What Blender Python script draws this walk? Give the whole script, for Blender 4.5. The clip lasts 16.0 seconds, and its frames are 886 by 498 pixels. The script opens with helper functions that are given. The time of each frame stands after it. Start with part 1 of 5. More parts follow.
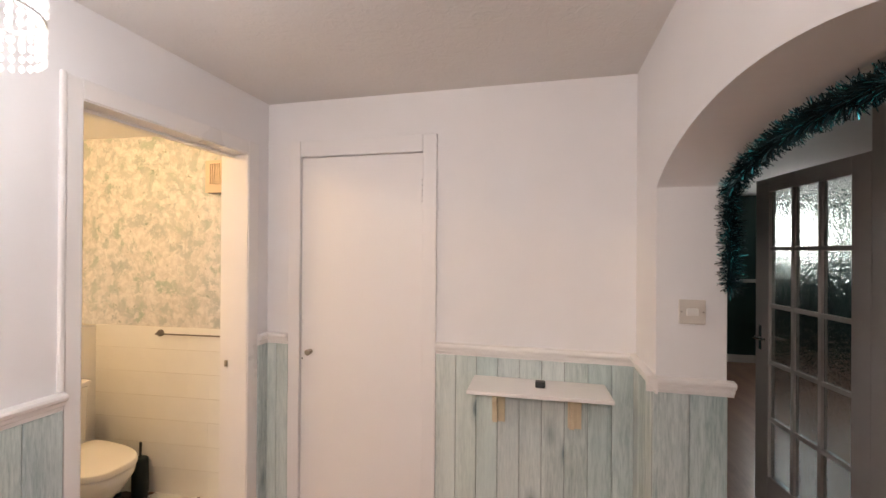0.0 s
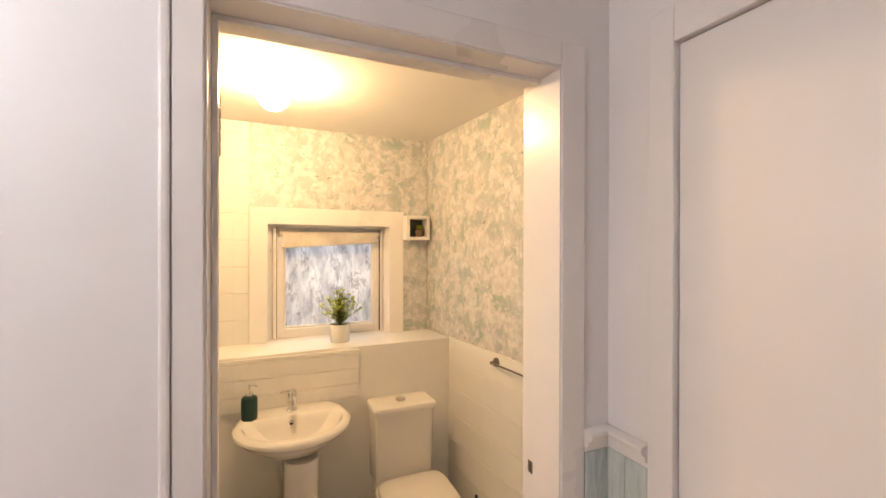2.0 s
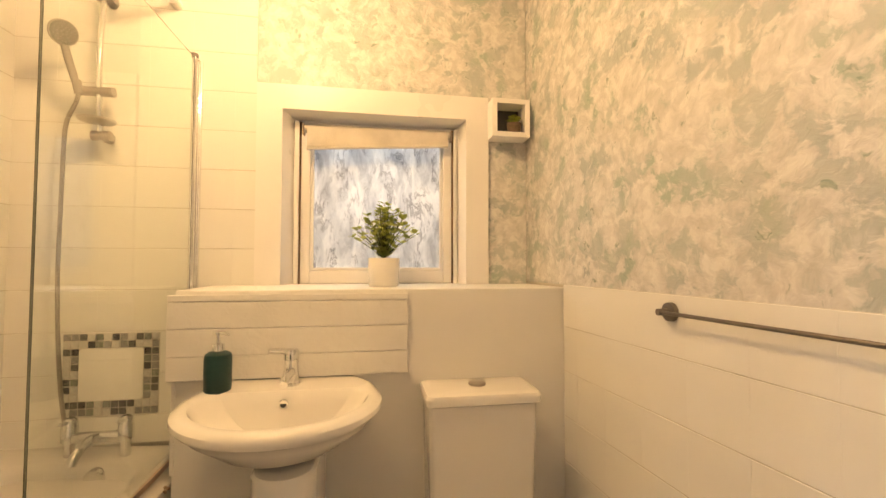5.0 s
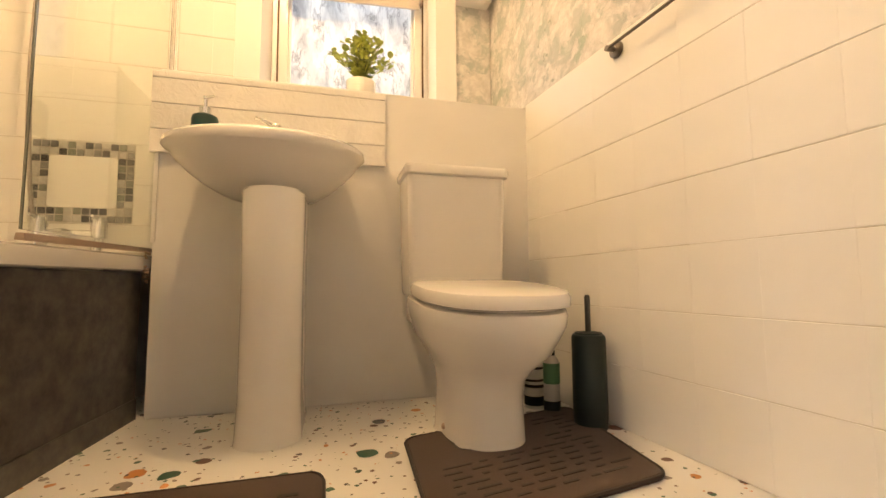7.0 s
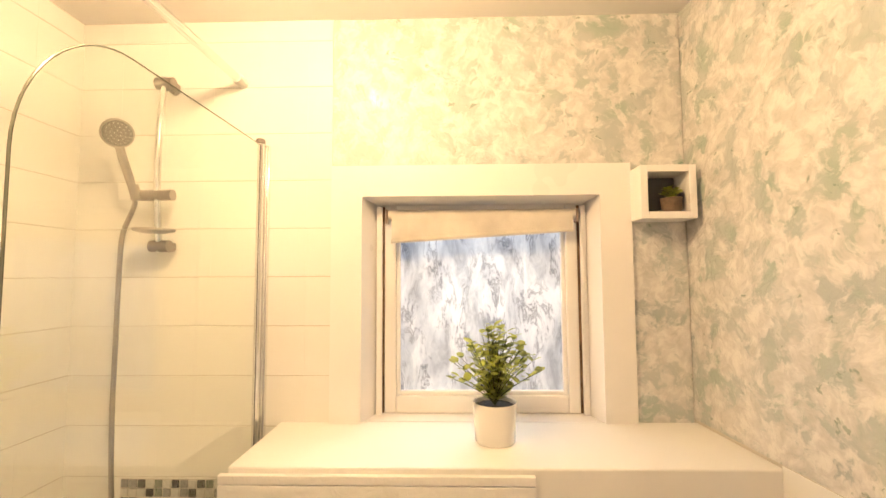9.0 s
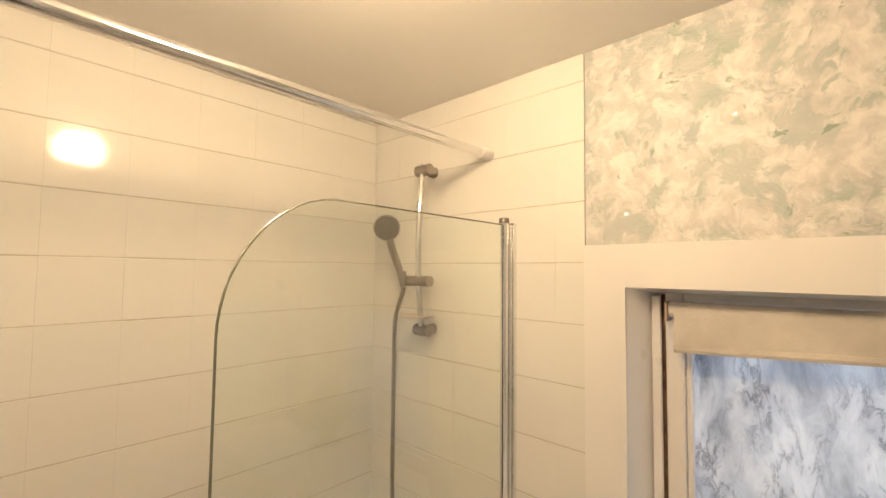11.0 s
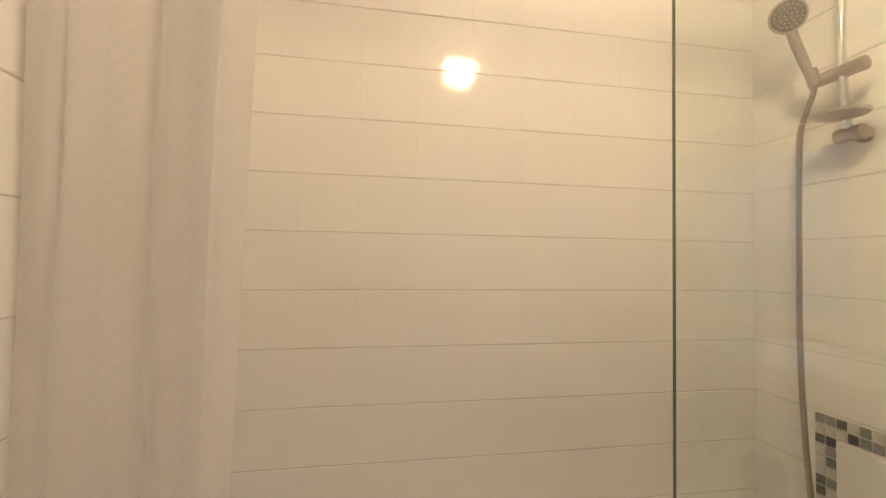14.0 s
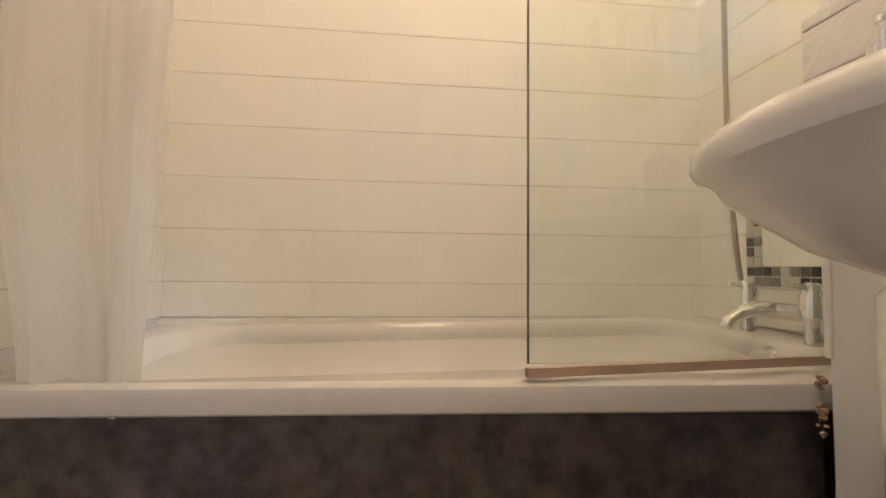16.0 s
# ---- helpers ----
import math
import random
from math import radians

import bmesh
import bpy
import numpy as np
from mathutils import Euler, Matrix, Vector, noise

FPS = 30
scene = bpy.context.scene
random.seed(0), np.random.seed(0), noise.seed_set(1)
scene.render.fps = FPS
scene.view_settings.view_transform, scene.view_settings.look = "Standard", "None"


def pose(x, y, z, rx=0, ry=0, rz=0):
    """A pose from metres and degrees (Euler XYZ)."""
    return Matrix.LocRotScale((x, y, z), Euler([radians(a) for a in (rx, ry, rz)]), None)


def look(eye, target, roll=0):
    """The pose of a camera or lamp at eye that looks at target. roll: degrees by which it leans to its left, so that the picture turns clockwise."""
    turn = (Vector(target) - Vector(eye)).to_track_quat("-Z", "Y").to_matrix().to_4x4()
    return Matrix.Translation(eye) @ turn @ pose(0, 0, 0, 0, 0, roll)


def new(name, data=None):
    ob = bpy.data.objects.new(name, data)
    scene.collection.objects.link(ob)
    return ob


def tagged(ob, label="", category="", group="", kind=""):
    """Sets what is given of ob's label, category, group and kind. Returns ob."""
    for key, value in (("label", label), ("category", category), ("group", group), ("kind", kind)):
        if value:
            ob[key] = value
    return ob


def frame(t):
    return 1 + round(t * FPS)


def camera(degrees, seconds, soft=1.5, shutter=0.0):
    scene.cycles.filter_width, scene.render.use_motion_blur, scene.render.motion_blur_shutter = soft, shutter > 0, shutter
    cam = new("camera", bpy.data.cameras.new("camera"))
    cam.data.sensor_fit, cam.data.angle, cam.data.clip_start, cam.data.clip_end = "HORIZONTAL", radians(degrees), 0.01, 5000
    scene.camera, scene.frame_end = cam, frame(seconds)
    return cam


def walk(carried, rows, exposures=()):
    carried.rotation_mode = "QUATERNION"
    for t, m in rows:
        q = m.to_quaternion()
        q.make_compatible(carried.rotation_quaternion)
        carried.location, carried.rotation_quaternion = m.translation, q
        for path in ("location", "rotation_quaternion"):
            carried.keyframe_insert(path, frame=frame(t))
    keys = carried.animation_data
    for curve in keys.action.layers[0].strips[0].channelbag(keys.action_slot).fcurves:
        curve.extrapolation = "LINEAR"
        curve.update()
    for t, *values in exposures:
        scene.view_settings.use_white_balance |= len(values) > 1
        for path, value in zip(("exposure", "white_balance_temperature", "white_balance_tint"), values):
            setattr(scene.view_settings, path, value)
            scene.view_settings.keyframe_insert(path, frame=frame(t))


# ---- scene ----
cam = camera(92.9, 16.0)
PATH = [
    (0, (0.347, 0.164, 1.584), (-0.118, 2.109, 1.590), 0.4),
    (0.5, (0.247, 0.543, 1.592), (-0.641, 2.334, 1.589), 0.5),
    (1, (0.127, 0.849, 1.610), (-1.145, 2.393, 1.602), 0.3),
    (1.5, (-0.009, 1.103, 1.616), (-1.630, 2.275, 1.607), 0.2),
    (2, (-0.253, 1.285, 1.607), (-2.076, 2.106, 1.602), 0.1),
    (2.5, (-0.460, 1.436, 1.605), (-2.360, 2.053, 1.608), -0.2),
    (3, (-0.698, 1.535, 1.605), (-2.628, 2.020, 1.605), -0.1),
    (3.2, (-0.792, 1.565, 1.605), (-2.742, 1.999, 1.597), -0.1),
    (5.3, (-1.184, 1.708, 1.019), (-3.156, 2.034, 1.096), 0.1),
    (5.5, (-1.195, 1.715, 0.924), (-3.166, 2.039, 1.014), 0.1),
    (6, (-1.226, 1.739, 0.610), (-3.186, 2.089, 0.800), 0.4),
    (6.5, (-1.158, 1.741, 0.439), (-3.114, 2.131, 0.587), -0.1),
    (7, (-1.106, 1.627, 0.393), (-3.029, 2.154, 0.553), -0.4),
    (7.5, (-1.198, 1.528, 0.560), (-3.120, 2.071, 0.668), -0.4),
    (8, (-1.331, 1.570, 0.900), (-3.313, 1.832, 0.974), 0.1),
    (8.2, (-1.371, 1.580, 1.056), (-3.364, 1.727, 1.147), 0.0),
    (10.3, (-1.922, 1.723, 1.762), (-3.815, 1.085, 1.853), -0.3),
    (10.5, (-1.947, 1.725, 1.773), (-3.737, 0.838, 1.865), -0.1),
    (11, (-1.880, 1.693, 1.774), (-3.350, 0.341, 1.878), 0.6),
    (11.5, (-1.783, 1.666, 1.767), (-2.949, 0.045, 1.865), 1.1),
    (12, (-1.695, 1.664, 1.758), (-2.591, -0.122, 1.841), 1.4),
    (12.5, (-1.657, 1.685, 1.708), (-2.386, -0.176, 1.768), 1.1),
    (13, (-1.680, 1.661, 1.593), (-2.339, -0.226, 1.658), 1.3),
    (13.5, (-1.700, 1.636, 1.471), (-2.199, -0.300, 1.513), 1.0),
    (14, (-1.690, 1.572, 1.278), (-2.030, -0.398, 1.338), 0.8),
    (14.5, (-1.690, 1.542, 1.090), (-1.965, -0.438, 1.160), 0.7),
    (15, (-1.718, 1.557, 0.903), (-1.970, -0.426, 0.943), 0.4),
    (15.5, (-1.802, 1.602, 0.710), (-2.034, -0.382, 0.796), 0.5),
    (16, (-1.905, 1.697, 0.648), (-2.108, -0.289, 0.745), 0.6),
]
walk(cam, [(t, look(eye, target, roll)) for t, eye, target, roll in PATH],
     [(0.0, 0.22, 7200, 12), (1.5, 0.1, 7100, 12), (2.0, 0.10, 7250, 12), (3.0, -0.1, 9000, 12), (5.5, 0.15, 8200, 10), (6.5, 0.3, 8300, 10), (7.0, 0.65, 7700, 10), (8.0, 0.65, 7300, 10),
      (10.5, -0.34, 6200, 8), (12.0, -0.46, 5900, 8), (13.0, -0.38, 5750, 8), (14.5, -0.18, 5700, 9), (16.0, 0.14, 5600, 10)])

# ---- sizes of the place (metres) ----
WEST, SOUTH, NORTH, EAST = -2.860, 0.448, 2.362, -1.245      # bathroom, wall faces
BATH_CEIL = 2.312
LEDGE_X, LEDGE_Y, LEDGE_Z = -2.555, 1.115, 1.066             # boxed ledge under the window
HALL_W, HALL_N, HALL_E, HALL_S = -1.098, 2.151, 0.742, -1.60  # hall, wall faces
HALL_CEIL = 2.362
DOOR_Y0, DOOR_Y1, DOOR_Z = 1.211, 1.984, 2.057
ROW0, ROW = 0.607, 0.1488                                    # wall tile rows

# ---- world and lights ----
world = bpy.data.worlds.new("world")
scene.world = world
world.use_nodes = True
wn = world.node_tree
sky = wn.nodes.new("ShaderNodeTexSky")
sky.sky_type, sky.sun_disc, sky.sun_elevation, sky.sun_rotation = "NISHITA", False, radians(25), radians(200)
wn.links.new(sky.outputs[0], wn.nodes["Background"].inputs[0])
wn.nodes["Background"].inputs[1].default_value = 0.10


def lamp(name, kind, m, power, color, size=0.1, size_y=None):
    data = bpy.data.lights.new(name, kind)
    data.energy, data.color = power, color
    if kind == "AREA":
        data.shape, data.size, data.size_y = "RECTANGLE", size, size_y or size
    elif kind == "SUN":
        data.angle = radians(size)
    else:
        data.shadow_soft_size = size
    ob = new(name, data)
    ob.matrix_world = m
    return ob


lamp("sun", "SUN", look((-20, 12, 12), (0, 0, 0)), 0.8, (1, 0.96, 0.9), 10)
LAMP_XY = (-2.115, 1.360)
lamp("pendant_bulb", "POINT", pose(-0.66, 0.70, 2.05), 9, (0.84, 0.89, 1.0), 0.05)
# unseen warm fill added to brighten the hall; the pendant is its only fitting
lamp("hall_fill", "POINT", pose(0.1, -0.9, 2.1), 34, (1.0, 0.93, 0.92), 0.08)
lamp("bathroom_daylight", "AREA", look((-3.30, 1.72, 1.6), (-2.9, 1.72, 1.38)), 2.4, (0.80, 0.88, 1.0), 0.6, 0.6)
lamp("room_daylight", "AREA", look((3.6, 7.5, 1.7), (3.0, 5.0, 1.2)), 66, (0.9, 0.94, 1.0), 1.0, 1.0)


# ---- materials ----
def nodes(name):
    m = bpy.data.materials.new(name)
    m.use_nodes = True
    nt = m.node_tree
    return m, nt, nt.nodes["Principled BSDF"]


def add(nt, kind, **values):
    n = nt.nodes.new(kind)
    for k, v in values.items():
        if k in n.inputs:
            n.inputs[k].default_value = v
    return n


def coords(nt, stretch=(1, 1, 1), space="Object"):
    tc, mp = nt.nodes.new("ShaderNodeTexCoord"), nt.nodes.new("ShaderNodeMapping")
    mp.inputs["Scale"].default_value = stretch
    nt.links.new(tc.outputs[space], mp.inputs[0])
    return mp.outputs[0]


def noise_tex(nt, vec, scale, detail=4.0, rough=0.55, warp=0.0):
    n = nt.nodes.new("ShaderNodeTexNoise")
    n.inputs["Scale"].default_value, n.inputs["Detail"].default_value = scale, detail
    n.inputs["Roughness"].default_value, n.inputs["Distortion"].default_value = rough, warp
    nt.links.new(vec, n.inputs["Vector"])
    return n


def ramp(nt, fac, stops, smooth=False):
    r = nt.nodes.new("ShaderNodeValToRGB")
    if smooth:
        r.color_ramp.interpolation = "EASE"
    while len(r.color_ramp.elements) < len(stops):
        r.color_ramp.elements.new(0.5)
    for e, (p, c) in zip(r.color_ramp.elements, stops):
        e.position, e.color = p, (*c, 1)
    nt.links.new(fac, r.inputs[0])
    return r.outputs[0]


def mix(nt, fac, a, b, kind="MIX"):
    n = nt.nodes.new("ShaderNodeMix")
    n.data_type, n.blend_type = "RGBA", kind
    for sock, v in ((n.inputs[0], fac), (n.inputs[6], a), (n.inputs[7], b)):
        if isinstance(v, (int, float)):
            sock.default_value = v
        elif isinstance(v, tuple):
            sock.default_value = (*v, 1)
        else:
            nt.links.new(v, sock)
    return n.outputs[2]


def bump(nt, height, strength, distance, before=None):
    b = nt.nodes.new("ShaderNodeBump")
    b.inputs["Strength"].default_value, b.inputs["Distance"].default_value = strength, distance
    nt.links.new(height, b.inputs["Height"])
    if before:
        nt.links.new(before, b.inputs["Normal"])
    return b.outputs[0]


def surface(name, color, rough=0.5, metal=0.0, vary=0.05, scale=3.0, grain=60.0, relief=0.15, depth=0.001, coat=0.0, island=0.0, warp=0.0):
    """A painted, glazed or moulded surface: broad tone changes, fine grain in the relief, uneven gloss."""
    m, nt, b = nodes(name)
    vec = coords(nt)
    broad, fine = noise_tex(nt, vec, scale, 3, 0.6), noise_tex(nt, vec, grain, 3, 0.6, warp)
    lo, hi = tuple(c * (1 - vary) for c in color), tuple(min(1, c * (1 + vary)) for c in color)
    col = ramp(nt, broad.outputs[0], [(0.3, lo), (0.7, hi)])
    if island:
        info = nt.nodes.new("ShaderNodeObjectInfo")
        col = mix(nt, 1.0, col, ramp(nt, info.outputs["Random"], [(0, (1 - island,) * 3), (1, (1, 1, 1))]), "MULTIPLY")
    nt.links.new(col, b.inputs["Base Color"])
    r = nt.nodes.new("ShaderNodeMapRange")
    r.inputs["To Min"].default_value, r.inputs["To Max"].default_value = rough * 0.85, min(1, rough * 1.2)
    nt.links.new(broad.outputs[0], r.inputs[0])
    nt.links.new(r.outputs[0], b.inputs["Roughness"])
    b.inputs["Metallic"].default_value, b.inputs["Coat Weight"].default_value = metal, coat
    if relief:
        nt.links.new(bump(nt, fine.outputs[0], relief, depth), b.inputs["Normal"])
    return m


def warped(nt, vec, scale, amount, seed=0.0):
    n = noise_tex(nt, vec, scale, 3, 0.6)
    sub = nt.nodes.new("ShaderNodeVectorMath")
    sub.operation = "SUBTRACT"
    nt.links.new(n.outputs["Color"], sub.inputs[0])
    sub.inputs[1].default_value = (0.5 - seed,) * 3
    v = nt.nodes.new("ShaderNodeVectorMath")
    v.operation = "MULTIPLY_ADD"
    nt.links.new(sub.outputs[0], v.inputs[0])
    v.inputs[1].default_value = (amount,) * 3
    nt.links.new(vec, v.inputs[2])
    return v.outputs[0]


def wallpaper():
    """Dabs of cream over grey and pale green, with dark green specks, under a glossy crumpled skin."""
    m, nt, b = nodes("marbled wallpaper")
    vec = coords(nt)
    w1 = warped(nt, vec, 5, 0.10)
    w2 = warped(nt, w1, 17, 0.045)
    ground = noise_tex(nt, w1, 5.0, 3, 0.55)
    green = noise_tex(nt, w2, 7.0, 3, 0.6)
    dabs = noise_tex(nt, w2, 11.5, 5, 0.66)
    streak = noise_tex(nt, w2, 30, 3, 0.6, 0.35)
    speck = noise_tex(nt, w2, 19, 3, 0.65)
    base = ramp(nt, ground.outputs[0], [(0.34, (0.38, 0.42, 0.43)), (0.5, (0.50, 0.52, 0.51)), (0.66, (0.42, 0.47, 0.46))])
    base = mix(nt, ramp(nt, green.outputs[0], [(0.50, (0, 0, 0)), (0.66, (0.75,) * 3)]), base, (0.33, 0.42, 0.37))
    cream = ramp(nt, streak.outputs[0], [(0.32, (0.55, 0.54, 0.52)), (0.46, (0.63, 0.61, 0.60)), (0.60, (0.73, 0.71, 0.69))])
    cloud = ramp(nt, dabs.outputs[0], [(0.445, (0, 0, 0)), (0.475, (0.50,) * 3), (0.505, (0.85,) * 3), (0.58, (1, 1, 1))])
    col = mix(nt, cloud, base, cream)
    pale = ramp(nt, streak.outputs[0], [(0.57, (0, 0, 0)), (0.64, (0.35,) * 3)])
    col = mix(nt, pale, col, (0.76, 0.75, 0.73))
    dark = ramp(nt, speck.outputs[0], [(0.655, (0, 0, 0)), (0.70, (0.65,) * 3)])
    col = mix(nt, dark, col, (0.15, 0.23, 0.18))
    nt.links.new(col, b.inputs["Base Color"])
    nt.links.new(ramp(nt, streak.outputs[0], [(0.3, (0.58,) * 3), (0.7, (0.46,) * 3)]), b.inputs["Roughness"])
    crumple = noise_tex(nt, w2, 34, 3, 0.55, 0.5)
    n1 = bump(nt, dabs.outputs[0], 0.5, 0.006)
    n2 = bump(nt, crumple.outputs[0], 0.5, 0.004, n1)
    nt.links.new(n2, b.inputs["Normal"])
    nt.links.new(bump(nt, crumple.outputs[0], 1.0, 0.016, n1), b.inputs["Coat Normal"])
    b.inputs["Coat Weight"].default_value, b.inputs["Coat Roughness"].default_value = 0.7, 0.06
    return m


def curtain_cloth():
    """Thin white cloth with woven bands of slanting dashes."""
    m, nt, b = nodes("white shower curtain")
    out = nt.nodes["Material Output"]
    uv = nt.nodes.new("ShaderNodeUVMap")
    sep = nt.nodes.new("ShaderNodeSeparateXYZ")
    nt.links.new(uv.outputs[0], sep.inputs[0])

    def math_node(op, a, c=None):
        n = nt.nodes.new("ShaderNodeMath")
        n.operation = op
        for sock, v in zip(n.inputs, (a, c)):
            if v is None:
                continue
            if isinstance(v, (int, float)):
                sock.default_value = v
            else:
                nt.links.new(v, sock)
        return n.outputs[0]

    bands = math_node("GREATER_THAN", math_node("SINE", math_node("ADD", math_node("MULTIPLY", sep.outputs[0], math.tau * 6), math_node("MULTIPLY", math_node("SINE", math_node("MULTIPLY", sep.outputs[0], 23.0)), 1.1))), 0.5)
    slant = math_node("ADD", math_node("MULTIPLY", sep.outputs[1], math.tau * 62), math_node("MULTIPLY", sep.outputs[0], math.tau * 24))
    dash = math_node("GREATER_THAN", math_node("SINE", slant), 0.1)
    mask = math_node("MULTIPLY", bands, dash)
    col = mix(nt, mask, (0.87, 0.85, 0.83), (0.85, 0.83, 0.81))
    nt.links.new(col, b.inputs["Base Color"])
    b.inputs["Roughness"].default_value = 0.6
    nt.links.new(bump(nt, mask, 0.15, 0.0005), b.inputs["Normal"])
    tr = nt.nodes.new("ShaderNodeBsdfTranslucent")
    nt.links.new(col, tr.inputs[0])
    mx = nt.nodes.new("ShaderNodeMixShader")
    nt.links.new(mix(nt, mask, (0.62, 0.62, 0.62), (0.60, 0.60, 0.60)), mx.inputs[0])
    nt.links.new(b.outputs[0], mx.inputs[1])
    nt.links.new(tr.outputs[0], mx.inputs[2])
    nt.links.new(mx.outputs[0], out.inputs[0])
    return m


def marble_film():
    """Patterned film on a window pane, lit from behind by the day."""
    m, nt, b = nodes("marbled window film")
    out = nt.nodes["Material Output"]
    tc, mp = nt.nodes.new("ShaderNodeTexCoord"), nt.nodes.new("ShaderNodeMapping")
    mp.inputs["Rotation"].default_value, mp.inputs["Scale"].default_value = (radians(-24), 0, 0), (1, 1.25, 0.5)
    nt.links.new(tc.outputs["Object"], mp.inputs[0])
    w = warped(nt, mp.outputs[0], 7, 0.12)
    n1 = noise_tex(nt, w, 9, 5, 0.65)
    n2 = noise_tex(nt, w, 12, 6, 0.68)
    fade = ramp(nt, noise_tex(nt, w, 10, 2, 0.5).outputs[0], [(0.42, (0.1,) * 3), (0.58, (1, 1, 1))])
    ridge = nt.nodes.new("ShaderNodeMath")
    ridge.operation = "SUBTRACT"
    nt.links.new(n2.outputs[0], ridge.inputs[0])
    ridge.inputs[1].default_value = 0.5
    thin = nt.nodes.new("ShaderNodeMath")
    thin.operation = "ABSOLUTE"
    nt.links.new(ridge.outputs[0], thin.inputs[0])
    vein = ramp(nt, thin.outputs[0], [(0.0, (0.42, 0.42, 0.45)), (0.012, (0.62, 0.63, 0.66)), (0.035, (0.90, 0.90, 0.92)), (0.08, (1, 1, 1))])
    base = ramp(nt, n1.outputs[0], [(0.36, (0.48, 0.51, 0.57)), (0.47, (0.68, 0.71, 0.76)), (0.60, (0.86, 0.88, 0.91))])
    col = mix(nt, fade, base, mix(nt, 1.0, base, vein, "MULTIPLY"))
    nt.links.new(col, b.inputs["Base Color"])
    b.inputs["Roughness"].default_value = 0.25
    tr = nt.nodes.new("ShaderNodeBsdfTranslucent")
    nt.links.new(col, tr.inputs[0])
    mx = nt.nodes.new("ShaderNodeMixShader")
    mx.inputs[0].default_value = 0.6
    nt.links.new(b.outputs[0], mx.inputs[1])
    nt.links.new(tr.outputs[0], mx.inputs[2])
    nt.links.new(mx.outputs[0], out.inputs[0])
    return m


def wood(name, dark, light, rough=0.55, axis=(9, 9, 0.9), knots=True, gap=0.12):
    m, nt, b = nodes(name)
    vec = coords(nt, axis)
    info = nt.nodes.new("ShaderNodeObjectInfo")
    shift = nt.nodes.new("ShaderNodeVectorMath")
    shift.operation = "ADD"
    scaled = nt.nodes.new("ShaderNodeVectorMath")
    scaled.operation = "SCALE"
    nt.links.new(info.outputs["Random"], scaled.inputs[0])
    scaled.inputs["Scale"].default_value = 40
    nt.links.new(vec, shift.inputs[0])
    nt.links.new(scaled.outputs[0], shift.inputs[1])
    g = noise_tex(nt, shift.outputs[0], 3.0, 6, 0.65, 0.9)
    f = noise_tex(nt, shift.outputs[0], 16, 5, 0.7, 0.3)
    broad = noise_tex(nt, shift.outputs[0], 0.7, 2, 0.5)
    col = ramp(nt, g.outputs[0], [(0.32, dark), (0.5, tuple((a + c) / 2 for a, c in zip(dark, light))), (0.66, light)])
    col = mix(nt, 0.5, col, ramp(nt, f.outputs[0], [(0.35, dark), (0.6, light)]))
    col = mix(nt, ramp(nt, broad.outputs[0], [(0.4, (0, 0, 0)), (0.7, (0.7,) * 3)]), col, tuple(min(1, c * 1.15) for c in light))
    tone = ramp(nt, info.outputs["Random"], [(0, (0.80, 0.87, 0.86)), (0.45, (0.96, 0.96, 0.95)), (0.75, (0.88, 0.93, 0.89)), (1, (1, 0.98, 0.97))])
    col = mix(nt, 1.0, col, tone, "MULTIPLY")
    if knots:
        vo = nt.nodes.new("ShaderNodeTexVoronoi")
        kv = nt.nodes.new("ShaderNodeMapping")
        kv.inputs["Scale"].default_value = (0.62, 0.62, 2.4)
        nt.links.new(shift.outputs[0], kv.inputs[0])
        nt.links.new(kv.outputs[0], vo.inputs["Vector"])
        vo.inputs["Scale"].default_value = 1.0
        k = ramp(nt, vo.outputs["Distance"], [(0.05, (0.34, 0.40, 0.44)), (0.11, (0.75, 0.78, 0.80)), (0.20, (1, 1, 1))])
        col = mix(nt, 1.0, col, k, "MULTIPLY")
    nt.links.new(col, b.inputs["Base Color"])
    b.inputs["Roughness"].default_value = rough
    nt.links.new(bump(nt, f.outputs[0], 0.25, 0.001), b.inputs["Normal"])
    return m


